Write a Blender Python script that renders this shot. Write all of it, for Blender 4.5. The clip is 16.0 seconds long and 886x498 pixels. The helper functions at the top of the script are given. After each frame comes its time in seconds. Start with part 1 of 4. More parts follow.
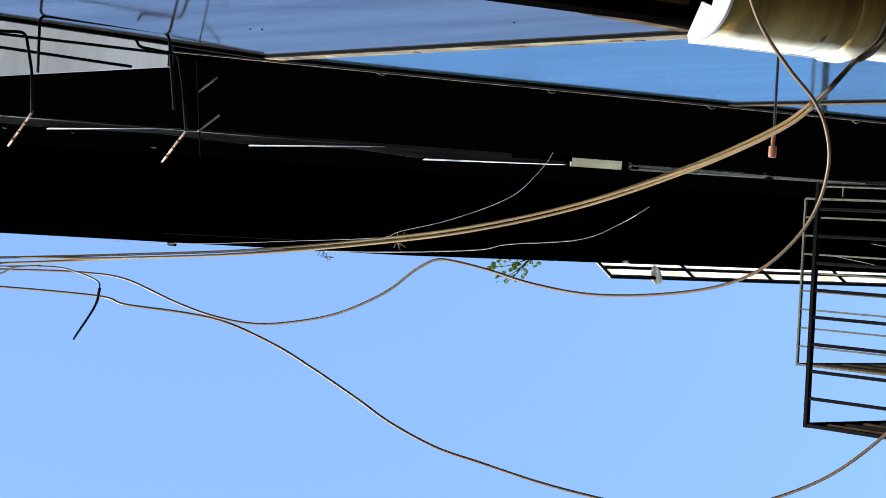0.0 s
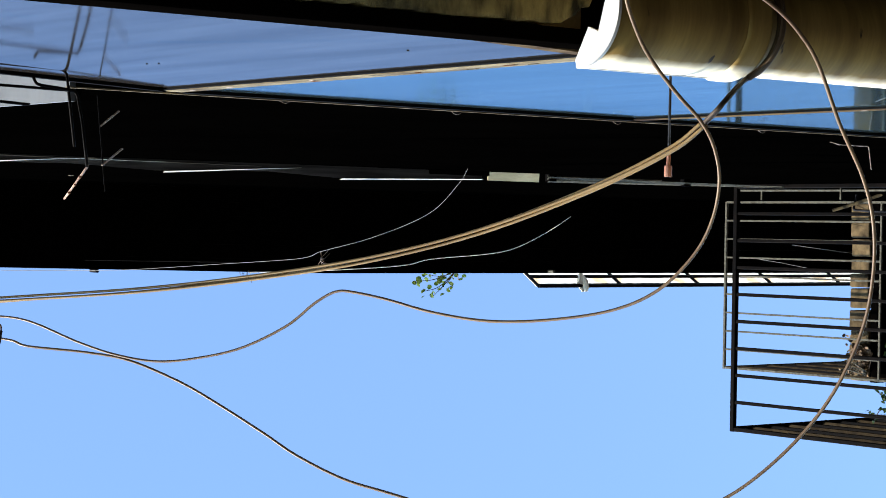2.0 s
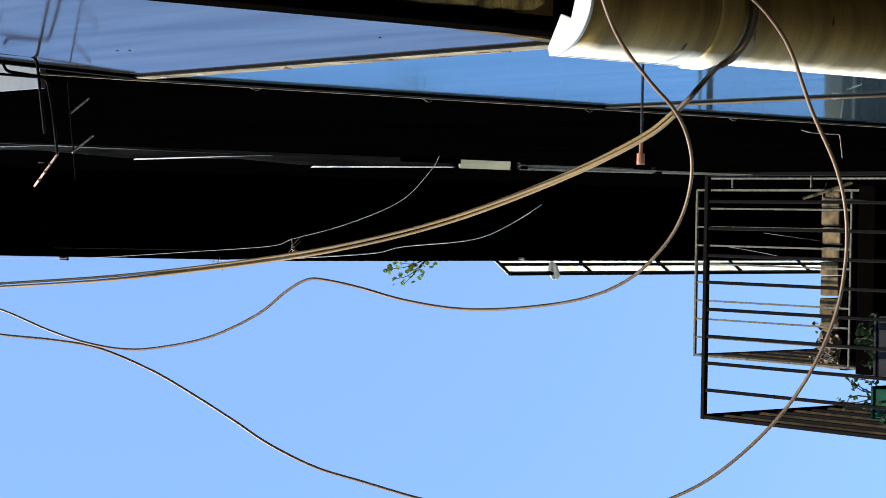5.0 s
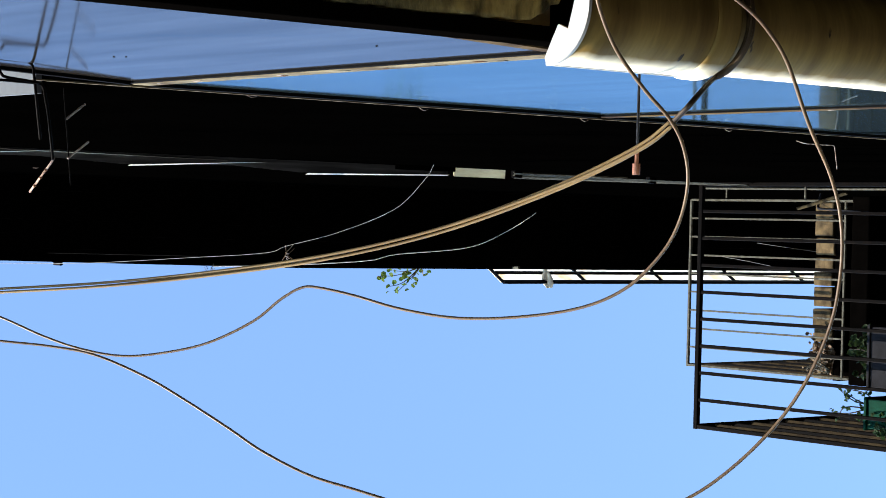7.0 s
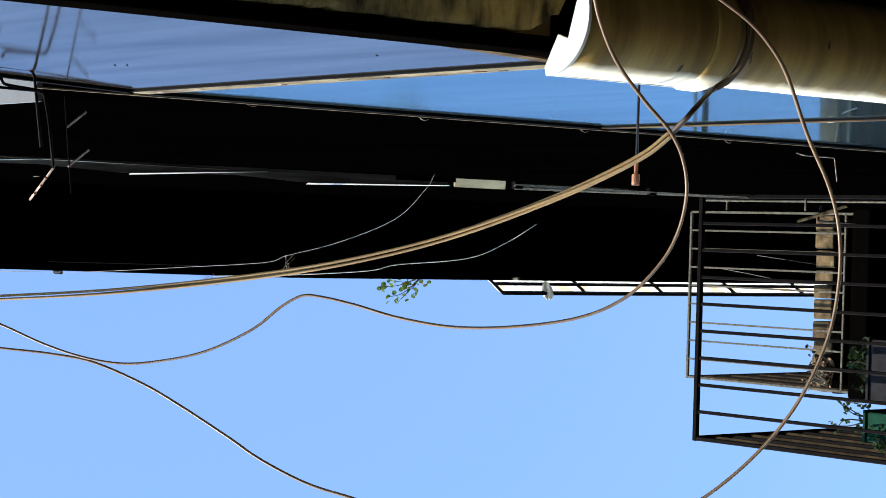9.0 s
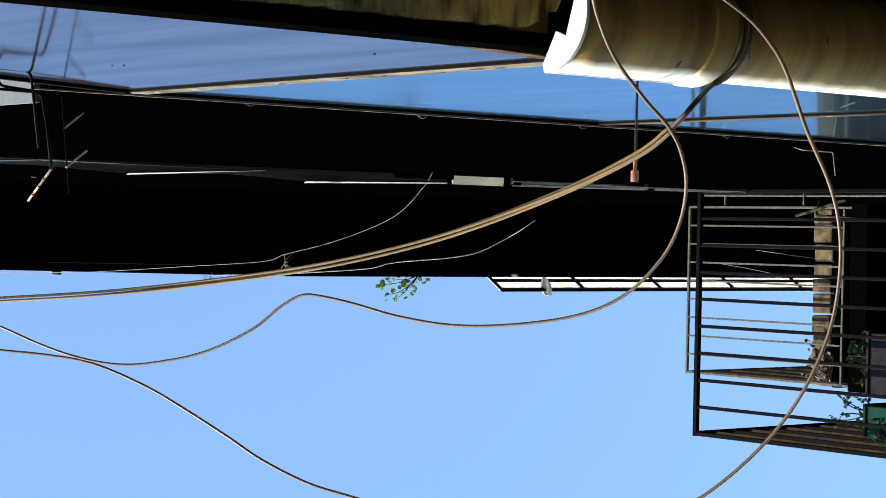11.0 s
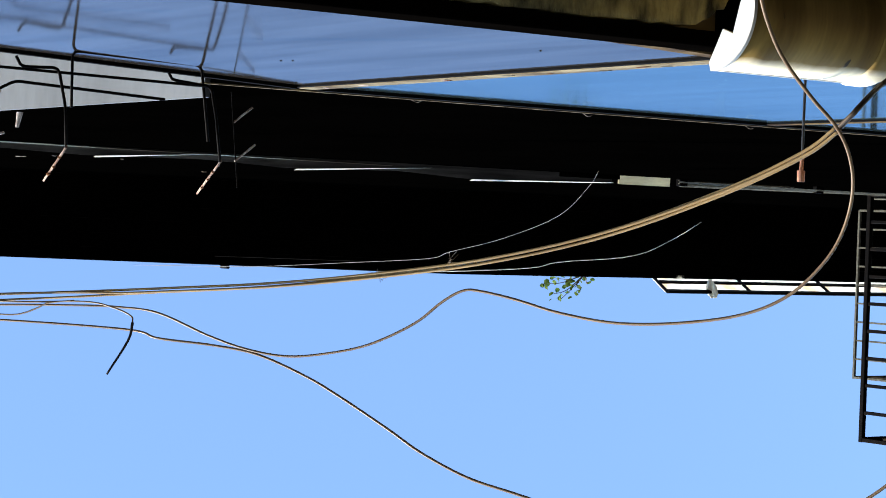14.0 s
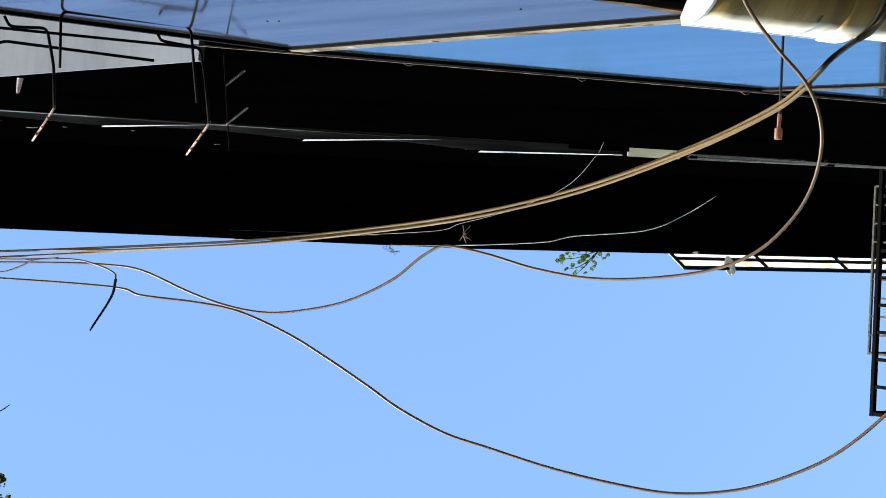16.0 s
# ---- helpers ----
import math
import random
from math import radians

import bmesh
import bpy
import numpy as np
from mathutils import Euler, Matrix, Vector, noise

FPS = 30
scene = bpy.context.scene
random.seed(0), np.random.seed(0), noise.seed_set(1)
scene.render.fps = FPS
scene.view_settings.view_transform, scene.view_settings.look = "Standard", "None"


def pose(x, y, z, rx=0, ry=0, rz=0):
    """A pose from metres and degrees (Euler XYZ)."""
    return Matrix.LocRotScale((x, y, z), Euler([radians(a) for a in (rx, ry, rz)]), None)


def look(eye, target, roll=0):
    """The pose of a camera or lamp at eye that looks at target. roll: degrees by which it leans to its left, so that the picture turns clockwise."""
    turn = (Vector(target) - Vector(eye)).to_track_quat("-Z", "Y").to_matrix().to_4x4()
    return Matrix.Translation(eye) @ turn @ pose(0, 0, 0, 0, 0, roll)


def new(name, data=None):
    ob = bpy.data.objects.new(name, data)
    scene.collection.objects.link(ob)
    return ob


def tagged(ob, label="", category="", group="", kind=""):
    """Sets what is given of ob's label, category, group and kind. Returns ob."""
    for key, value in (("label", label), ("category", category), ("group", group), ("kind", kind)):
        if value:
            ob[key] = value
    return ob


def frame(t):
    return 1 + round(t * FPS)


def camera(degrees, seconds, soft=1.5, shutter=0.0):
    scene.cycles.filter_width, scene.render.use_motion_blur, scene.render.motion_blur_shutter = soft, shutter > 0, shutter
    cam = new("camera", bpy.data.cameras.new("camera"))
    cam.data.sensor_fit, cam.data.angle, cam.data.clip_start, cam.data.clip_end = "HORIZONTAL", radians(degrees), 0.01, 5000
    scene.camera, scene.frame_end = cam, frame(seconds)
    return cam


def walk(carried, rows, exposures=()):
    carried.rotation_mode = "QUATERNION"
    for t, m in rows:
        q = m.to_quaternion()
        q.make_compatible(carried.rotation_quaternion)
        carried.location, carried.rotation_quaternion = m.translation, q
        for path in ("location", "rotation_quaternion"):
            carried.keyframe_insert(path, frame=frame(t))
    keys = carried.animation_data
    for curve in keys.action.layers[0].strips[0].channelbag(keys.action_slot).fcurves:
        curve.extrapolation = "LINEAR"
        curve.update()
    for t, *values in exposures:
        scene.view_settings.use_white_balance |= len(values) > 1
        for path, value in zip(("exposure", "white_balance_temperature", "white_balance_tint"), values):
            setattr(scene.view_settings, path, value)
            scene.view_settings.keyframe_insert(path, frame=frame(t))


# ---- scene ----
cam = camera(24.0, 16.0, soft=0.9)
PATH = [
    (0, (-0.0243, -0.0304, 1.6211), (-0.0571, 1.1630, 3.2257), -85.767),
    (0.3, (-0.0103, -0.0115, 1.6182), (-0.0538, 1.1935, 3.2138), -85.138),
    (0.5, (-0.0048, -0.0027, 1.6186), (-0.0492, 1.2188, 3.2016), -85.850),
    (0.7, (-0.0015, -0.0026, 1.6136), (-0.0387, 1.2215, 3.1948), -85.523),
    (1, (0.0018, -0.0019, 1.6140), (-0.0332, 1.2201, 3.1968), -86.461),
    (1.3, (0.0022, -0.0008, 1.6037), (-0.0278, 1.2428, 3.1698), -87.282),
    (1.5, (0.0014, 0.0025, 1.6028), (-0.0264, 1.2580, 3.1595), -87.616),
    (1.8, (0.0007, 0.0019, 1.5991), (-0.0240, 1.2541, 3.1583), -87.352),
    (2, (0.0006, 0.0016, 1.5975), (-0.0189, 1.2476, 3.1618), -88.370),
    (2.5, (0.0012, 0.0086, 1.6046), (-0.0177, 1.2756, 3.1520), -87.891),
    (3, (0.0017, 0.0064, 1.6026), (-0.0236, 1.2747, 3.1488), -87.982),
    (3.5, (0.0004, 0.0036, 1.6023), (-0.0312, 1.2699, 3.1501), -88.088),
    (6, (0.0010, 0.0045, 1.6044), (-0.0279, 1.2749, 3.1488), -87.884),
    (6.5, (0.0018, 0.0053, 1.6049), (-0.0249, 1.2773, 3.1480), -87.887),
    (7, (0.0019, 0.0012, 1.6038), (-0.0214, 1.2738, 3.1465), -87.825),
    (7.5, (0.0008, 0.0036, 1.6055), (-0.0188, 1.2752, 3.1491), -87.750),
    (8, (-0.0000, 0.0000, 1.6000), (-0.0153, 1.2710, 3.1441), -87.716),
    (8.5, (0.0017, 0.0025, 1.6020), (-0.0125, 1.2739, 3.1458), -87.860),
    (9, (-0.0003, -0.0001, 1.5995), (-0.0130, 1.2720, 3.1427), -87.894),
    (11.5, (0.0016, 0.0031, 1.6046), (-0.0144, 1.2766, 3.1467), -88.314),
    (12, (0.0017, 0.0044, 1.6047), (-0.0171, 1.2789, 3.1458), -88.079),
    (12.5, (0.0014, 0.0013, 1.6018), (-0.0174, 1.2714, 3.1466), -88.133),
    (13, (0.0009, -0.0009, 1.5997), (-0.0174, 1.2555, 3.1557), -88.001),
    (13.3, (-0.0005, -0.0012, 1.5990), (-0.0185, 1.2302, 3.1749), -88.226),
    (13.5, (-0.0010, -0.0018, 1.5967), (-0.0195, 1.1951, 3.1989), -88.056),
    (13.7, (0.0008, -0.0056, 1.5937), (-0.0208, 1.1757, 3.2075), -87.429),
    (14, (-0.0030, 0.0014, 1.5977), (-0.0233, 1.1486, 3.2358), -87.140),
    (14.2, (-0.0024, 0.0019, 1.5921), (-0.0257, 1.1393, 3.2371), -86.790),
    (14.5, (-0.0041, 0.0084, 1.5886), (-0.0398, 1.1422, 3.2357), -86.592),
    (14.7, (-0.0070, 0.0119, 1.5857), (-0.0720, 1.1381, 3.2372), -85.447),
    (14.9, (-0.0138, 0.0119, 1.5825), (-0.0846, 1.1278, 3.2408), -85.421),
    (15, (-0.0169, 0.0160, 1.5805), (-0.0912, 1.0947, 3.2629), -85.534),
    (15.3, (-0.0242, 0.0219, 1.5734), (-0.1072, 1.0891, 3.2629), -84.692),
    (15.5, (-0.0254, 0.0267, 1.5676), (-0.0962, 1.1076, 3.2488), -84.670),
    (15.8, (-0.0281, 0.0376, 1.5577), (-0.0875, 1.1461, 3.2213), -85.195),
    (16, (-0.0307, 0.0461, 1.5508), (-0.0718, 1.1743, 3.2017), -86.104),
]
walk(cam, [(t, look(eye, target, roll)) for t, eye, target, roll in PATH])

# ---- light ----
SUN = Vector((-0.54, -0.46, 0.70)).normalized()
world = bpy.data.worlds.new("sky")
scene.world = world
world.use_nodes = True
wn = world.node_tree.nodes
sky = wn.new("ShaderNodeTexSky")
sky.sky_type = "NISHITA"
sky.sun_disc = False
sky.sun_elevation = math.asin(SUN.z)
sky.sun_rotation = math.atan2(SUN.x, SUN.y)
sky.air_density, sky.dust_density, sky.ozone_density = 1.0, 0.05, 4.0
wn["Background"].inputs["Strength"].default_value = 0.152
world.node_tree.links.new(sky.outputs[0], wn["Background"].inputs[0])
lamp = bpy.data.lights.new("sun", "SUN")
lamp.energy, lamp.angle, lamp.color = 3.4, radians(0.5), (1.0, 0.93, 0.82)
new("sun", lamp).matrix_world = look((0, 0, 30), Vector((0, 0, 30)) - SUN)
scene.view_settings.exposure = 1.65


# ---- materials ----
def material(name, base, second=None, scale=20.0, rough=0.6, metal=0.0, bump=0.3, stretch=(1, 1, 1), spec=0.5, amount=0.6, vary=0.0):
    m = bpy.data.materials.new(name)
    m.use_nodes = True
    n, l = m.node_tree.nodes, m.node_tree.links
    b = n["Principled BSDF"]
    b.inputs["Roughness"].default_value, b.inputs["Metallic"].default_value = rough, metal
    b.inputs["Specular IOR Level"].default_value = spec
    co, mp = n.new("ShaderNodeTexCoord"), n.new("ShaderNodeMapping")
    mp.inputs["Scale"].default_value = stretch
    l.new(co.outputs["Object"], mp.inputs[0])
    big, fine = n.new("ShaderNodeTexNoise"), n.new("ShaderNodeTexNoise")
    for tex, s, d in ((big, scale, 6), (fine, scale * 9, 3)):
        tex.inputs["Scale"].default_value, tex.inputs["Detail"].default_value = s, d
        l.new(mp.outputs[0], tex.inputs["Vector"])
    ramp = n.new("ShaderNodeValToRGB")
    second = second or tuple(v * 0.6 for v in base)
    ramp.color_ramp.elements[0].position, ramp.color_ramp.elements[1].position = 0.5 - amount / 3, 0.5 + amount / 3
    ramp.color_ramp.elements[0].color, ramp.color_ramp.elements[1].color = (*second, 1), (*base, 1)
    l.new(big.outputs[0], ramp.inputs[0])
    mul = n.new("ShaderNodeMix")
    mul.data_type, mul.blend_type = "RGBA", "MULTIPLY"
    mul.inputs["Factor"].default_value = 0.35
    l.new(ramp.outputs[0], mul.inputs["A"])
    l.new(fine.outputs[0], mul.inputs["B"])
    out = mul.outputs["Result"]
    if vary:
        info, hsv, ma = n.new("ShaderNodeObjectInfo"), n.new("ShaderNodeHueSaturation"), n.new("ShaderNodeMath")
        ma.operation = "MULTIPLY_ADD"
        ma.inputs[1].default_value, ma.inputs[2].default_value = vary, 1 - vary / 2
        l.new(info.outputs["Random"], ma.inputs[0])
        l.new(ma.outputs[0], hsv.inputs["Value"])
        l.new(out, hsv.inputs["Color"])
        out = hsv.outputs[0]
    l.new(out, b.inputs["Base Color"])
    bp = n.new("ShaderNodeBump")
    bp.inputs["Strength"].default_value, bp.inputs["Distance"].default_value = bump, 0.004
    l.new(fine.outputs[0], bp.inputs["Height"])
    l.new(bp.outputs[0], b.inputs["Normal"])
    return m


# near-black base: the facade's shade is put into its colour
M_WALL = material("shade_black_render", (0.0005, 0.00045, 0.0004), (0.0003, 0.00028, 0.00025), 3, 0.95, bump=0.3, spec=0.0)
# near-black base carries the shade under the overhangs
M_SOFFIT = material("shade_black_boards", (0.0025, 0.0021, 0.0018), (0.0015, 0.0013, 0.001), 6, 0.95, stretch=(1, 0.15, 1), spec=0.0)
M_EAVEWOOD = material("mossy_timber", (0.52, 0.48, 0.21), (0.02, 0.022, 0.008), 11, 0.9, stretch=(1.1, 2.6, 1), bump=1.0, amount=0.38)
# trim, ledge and slabs: shade is put into this near-black base
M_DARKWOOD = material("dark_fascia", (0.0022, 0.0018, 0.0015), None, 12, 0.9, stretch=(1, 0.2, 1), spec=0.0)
M_FRAME = material("weathered_frame", (0.30, 0.25, 0.15), (0.10, 0.07, 0.035), 22, 0.8, stretch=(1, 1, 0.35), bump=0.6, amount=0.4, spec=0.15)
M_GASKET = material("black_seal", (0.003, 0.003, 0.003), None, 40, 0.8, spec=0.05)
M_PVC = material("white_plastic", (0.78, 0.77, 0.72), (0.66, 0.62, 0.54), 9, 0.35, bump=0.08)
M_GUTTER = material("gutter_lit_rim_grime", (0.37, 0.235, 0.060), (0.18, 0.105, 0.022), 9, 0.55, stretch=(0.45, 2.6, 0.45), bump=0.12, amount=0.5, spec=0.15)
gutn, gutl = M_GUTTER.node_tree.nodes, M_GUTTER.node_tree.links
# brown grime and shade underneath, the sunlit front strip painted white along X
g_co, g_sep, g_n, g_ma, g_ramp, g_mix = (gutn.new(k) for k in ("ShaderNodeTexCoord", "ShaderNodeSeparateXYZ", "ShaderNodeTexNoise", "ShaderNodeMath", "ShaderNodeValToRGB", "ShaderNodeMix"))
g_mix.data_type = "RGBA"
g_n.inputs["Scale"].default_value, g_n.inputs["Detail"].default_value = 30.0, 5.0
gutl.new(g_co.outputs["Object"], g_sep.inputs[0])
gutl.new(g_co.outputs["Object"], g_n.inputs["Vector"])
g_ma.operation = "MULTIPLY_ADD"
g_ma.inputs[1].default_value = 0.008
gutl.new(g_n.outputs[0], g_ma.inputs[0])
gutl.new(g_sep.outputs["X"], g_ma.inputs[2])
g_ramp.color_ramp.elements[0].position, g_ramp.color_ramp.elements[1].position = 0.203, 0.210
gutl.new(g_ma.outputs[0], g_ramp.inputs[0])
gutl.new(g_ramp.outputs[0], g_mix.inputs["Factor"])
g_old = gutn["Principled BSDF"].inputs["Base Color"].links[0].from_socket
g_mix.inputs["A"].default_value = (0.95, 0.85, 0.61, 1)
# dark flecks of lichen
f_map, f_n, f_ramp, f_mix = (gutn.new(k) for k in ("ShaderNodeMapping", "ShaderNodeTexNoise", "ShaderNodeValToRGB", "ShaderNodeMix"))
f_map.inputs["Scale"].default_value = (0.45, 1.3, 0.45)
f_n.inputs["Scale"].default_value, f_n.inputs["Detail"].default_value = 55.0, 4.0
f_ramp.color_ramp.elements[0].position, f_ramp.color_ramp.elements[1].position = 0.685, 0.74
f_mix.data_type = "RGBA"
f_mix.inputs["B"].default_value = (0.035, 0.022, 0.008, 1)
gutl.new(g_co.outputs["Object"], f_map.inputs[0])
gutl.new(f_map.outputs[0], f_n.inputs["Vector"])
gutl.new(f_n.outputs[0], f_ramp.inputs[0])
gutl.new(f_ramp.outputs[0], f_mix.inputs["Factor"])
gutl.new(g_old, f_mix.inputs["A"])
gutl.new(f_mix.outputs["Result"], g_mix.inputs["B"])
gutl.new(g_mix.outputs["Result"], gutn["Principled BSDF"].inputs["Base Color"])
M_CABLE = material("tan_cable_sheath", (0.42, 0.27, 0.105), (0.23, 0.135, 0.045), 5, 0.5, bump=0.0, spec=0.3, amount=0.6)
# darker sheath colour for the cable length in shade
M_CABLESHADE = material("shaded_cable_sheath", (0.10, 0.062, 0.028), (0.04, 0.024, 0.012), 9, 0.6, bump=0.1, spec=0.2, amount=0.6)
M_CABLEBROWN = material("brown_cable_sheath", (0.25, 0.15, 0.068), (0.14, 0.076, 0.032), 5, 0.45, bump=0.0, spec=0.35, amount=0.6)
M_CABLEDARK = material("black_cable_sheath", (0.015, 0.015, 0.017), None, 30, 0.5)
M_PEG = material("bleached_steel", (0.70, 0.60, 0.54), (0.40, 0.28, 0.22), 60, 0.6, bump=0.4, amount=0.3)
M_BEAM = material("tan_concrete", (0.20, 0.14, 0.07), (0.05, 0.035, 0.018), 14, 0.9, bump=0.7, amount=0.5, spec=0.1, vary=0.7)
M_LOUVRE = material("red_brown_paint", (0.30, 0.14, 0.09), (0.14, 0.06, 0.04), 30, 0.8, spec=0.1)
M_ZINC = material("dull_zinc", (0.20, 0.195, 0.185), (0.06, 0.058, 0.055), 7, 0.6, stretch=(9, 0.5, 1), bump=0.2, spec=0.2)
M_STEEL = material("dark_painted_steel", (0.0014, 0.0012, 0.0012), (0.004, 0.0025, 0.0018), 25, 0.6, bump=0.3, amount=0.3, spec=0.03)
M_RUSTLIT = material("sunlit_rusty_steel", (0.62, 0.44, 0.34), (0.22, 0.10, 0.06), 60, 0.75, bump=0.6, amount=0.3)
M_FRAMEDARK = material("dark_stained_frame", (0.15, 0.10, 0.04), (0.04, 0.022, 0.010), 18, 0.8, stretch=(1, 1, 0.3), bump=0.6, amount=0.4, spec=0.1)
# brown for side bars that stand in for lit edges
M_BARLIT = material("lit_bar_brown", (0.055, 0.038, 0.018), (0.015, 0.010, 0.006), 20, 0.85, bump=0.4, spec=0.05)
M_RUSTDARK = material("dark_rust", (0.20, 0.075, 0.025), (0.06, 0.025, 0.012), 40, 0.85, bump=0.5, spec=0.1)
M_PALE = material("flaking_pale_paint", (0.19, 0.185, 0.145), (0.07, 0.06, 0.046), 70, 0.8, bump=0.3, amount=0.7, spec=0.04)
M_COPPER = material("copper_fitting", (0.75, 0.36, 0.22), (0.55, 0.22, 0.12), 50, 0.4, 0.5)
M_CONC = material("grey_concrete", (0.30, 0.29, 0.27), (0.17, 0.16, 0.15), 8, 0.9, bump=0.6)
M_TANSHEET = material("tan_sheet_metal", (0.60, 0.52, 0.30), (0.36, 0.30, 0.16), 14, 0.6, stretch=(1, 0.4, 1), spec=0.1)
M_WHITE = material("white_paint", (0.86, 0.82, 0.70), (0.70, 0.65, 0.52), 12, 0.6)
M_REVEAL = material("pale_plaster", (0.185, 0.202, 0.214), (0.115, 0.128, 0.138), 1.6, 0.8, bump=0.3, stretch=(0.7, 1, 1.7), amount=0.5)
M_GREEN = material("green_plastic", (0.003, 0.06, 0.033), None, 20, 0.8, spec=0.1)
M_GREY = material("grey_plastic", (0.032, 0.032, 0.036), None, 20, 0.8, spec=0.04)
M_STONE = material("mottled_stone", (0.075, 0.058, 0.03), (0.014, 0.012, 0.007), 22, 0.9, bump=0.8, amount=0.3, spec=0.05)
M_LEAF = material("green_leaf", (0.20, 0.27, 0.05), (0.07, 0.12, 0.025), 30, 0.75, vary=0.7, spec=0.15)
M_DRY = material("dry_stems", (0.30, 0.20, 0.12), (0.14, 0.09, 0.05), 30, 0.9, vary=0.4)
M_BUD = material("spring_leaf", (0.21, 0.21, 0.045), (0.07, 0.085, 0.02), 20, 0.75, vary=0.8, spec=0.15)
M_BARK = material("bark", (0.055, 0.042, 0.032), (0.03, 0.022, 0.018), 12, 0.9, stretch=(1, 1, 0.2), bump=0.9)
M_GROUND = material("asphalt", (0.055, 0.054, 0.052), (0.035, 0.034, 0.033), 1.2, 0.95, bump=0.6)
M_STRING = material("white_cord", (0.26, 0.25, 0.23), None, 60, 0.7)
M_TILE = material("roof_felt", (0.06, 0.055, 0.05), None, 4, 0.9)



def let_light_through(m, share):
    """Adds translucency in the leaf's own colour."""
    n, l = m.node_tree.nodes, m.node_tree.links
    base = n["Principled BSDF"].inputs["Base Color"].links[0].from_socket
    tr, mx = n.new("ShaderNodeBsdfTranslucent"), n.new("ShaderNodeMixShader")
    mx.inputs[0].default_value = share
    l.new(base, tr.inputs["Color"])
    l.new(n["Principled BSDF"].outputs[0], mx.inputs[1])
    l.new(tr.outputs[0], mx.inputs[2])
    l.new(mx.outputs[0], n["Material Output"].inputs["Surface"])


M_SHRUB = material("dark_green_leaf", (0.055, 0.095, 0.03), (0.02, 0.04, 0.014), 30, 0.7, vary=0.6, spec=0.15)
let_light_through(M_SHRUB, 0.3)
let_light_through(M_LEAF, 0.45)
let_light_through(M_BUD, 0.45)
M_JOINT = material("dark_joint_groove", (0.085, 0.05, 0.018), (0.02, 0.012, 0.005), 14, 0.7, stretch=(0.5, 3, 0.5), bump=0.2, spec=0.1)

M_GLASS = bpy.data.materials.new("window_glass")
M_GLASS.use_nodes = True
gn, gl = M_GLASS.node_tree.nodes, M_GLASS.node_tree.links
gb = gn["Principled BSDF"]
gb.inputs["Base Color"].default_value, gb.inputs["Roughness"].default_value = (0.028, 0.045, 0.052, 1), 0.9
gb.inputs["Specular IOR Level"].default_value = 0.0
gs, gx, gf = gn.new("ShaderNodeBsdfGlossy"), gn.new("ShaderNodeMixShader"), gn.new("ShaderNodeFresnel")
gs.inputs["Roughness"].default_value, gf.inputs["IOR"].default_value = 0.08, 1.6
gt, gc, gm, gp = gn.new("ShaderNodeTexNoise"), gn.new("ShaderNodeTexCoord"), gn.new("ShaderNodeMapping"), gn.new("ShaderNodeBump")
gm.inputs["Scale"].default_value = (1, 1.2, 5)
gt.inputs["Scale"].default_value = 3.0
gp.inputs["Strength"].default_value, gp.inputs["Distance"].default_value = 0.06, 0.004
gd, gk, gr = gn.new("ShaderNodeTexNoise"), gn.new("ShaderNodeMapping"), gn.new("ShaderNodeValToRGB")
gk.inputs["Scale"].default_value = (1, 6, 0.7)
gd.inputs["Scale"].default_value, gd.inputs["Detail"].default_value = 2.2, 5.0
gr.color_ramp.elements[0].position, gr.color_ramp.elements[1].position = 0.35, 0.65
gr.color_ramp.elements[0].color, gr.color_ramp.elements[1].color = (0.50, 0.74, 0.84, 1), (0.62, 0.84, 0.92, 1)
gl.new(gc.outputs["Object"], gk.inputs[0])
gl.new(gk.outputs[0], gd.inputs["Vector"])
gl.new(gd.outputs[0], gr.inputs[0])
gl.new(gr.outputs[0], gs.inputs["Color"])
gl.new(gc.outputs["Object"], gm.inputs[0])
gl.new(gm.outputs[0], gt.inputs["Vector"])
gl.new(gt.outputs[0], gp.inputs["Height"])
gl.new(gp.outputs[0], gs.inputs["Normal"])
gl.new(gf.outputs[0], gx.inputs[0])
gl.new(gb.outputs[0], gx.inputs[1])
gl.new(gs.outputs[0], gx.inputs[2])
gl.new(gx.outputs[0], gn["Material Output"].inputs["Surface"])
M_DUSTY = M_GLASS.copy()
M_DUSTY.name = "dusty_window_glass"
for node in M_DUSTY.node_tree.nodes:
    if node.type == "VALTORGB":
        node.color_ramp.elements[0].color, node.color_ramp.elements[1].color = (0.56, 0.60, 0.62, 1), (0.82, 0.80, 0.77, 1)
    if node.type == "BSDF_GLOSSY":
        node.inputs["Roughness"].default_value = 0.085
    if node.type == "BSDF_PRINCIPLED":
        node.inputs["Base Color"].default_value = (0.03, 0.027, 0.025, 1)

M_AWNING = bpy.data.materials.new("translucent_sheet")
M_AWNING.use_nodes = True
an, al = M_AWNING.node_tree.nodes, M_AWNING.node_tree.links
ab = an["Principled BSDF"]
ab.inputs["Base Color"].default_value, ab.inputs["Roughness"].default_value = (0.85, 0.83, 0.76, 1), 0.5
at, ax, ao = an.new("ShaderNodeBsdfTranslucent"), an.new("ShaderNodeMixShader"), an["Material Output"]
ast, ar = an.new("ShaderNodeTexNoise"), an.new("ShaderNodeValToRGB")
ast.inputs["Scale"].default_value = 2.5
ar.color_ramp.elements[0].position, ar.color_ramp.elements[1].position = 0.33, 0.45
ar.color_ramp.elements[0].color, ar.color_ramp.elements[1].color = (0.65, 0.42, 0.20, 1), (0.92, 0.90, 0.84, 1)
al.new(ast.outputs[0], ar.inputs[0])
al.new(ar.outputs[0], at.inputs["Color"])
ax.inputs[0].default_value = 0.75
al.new(ab.outputs[0], ax.inputs[1])
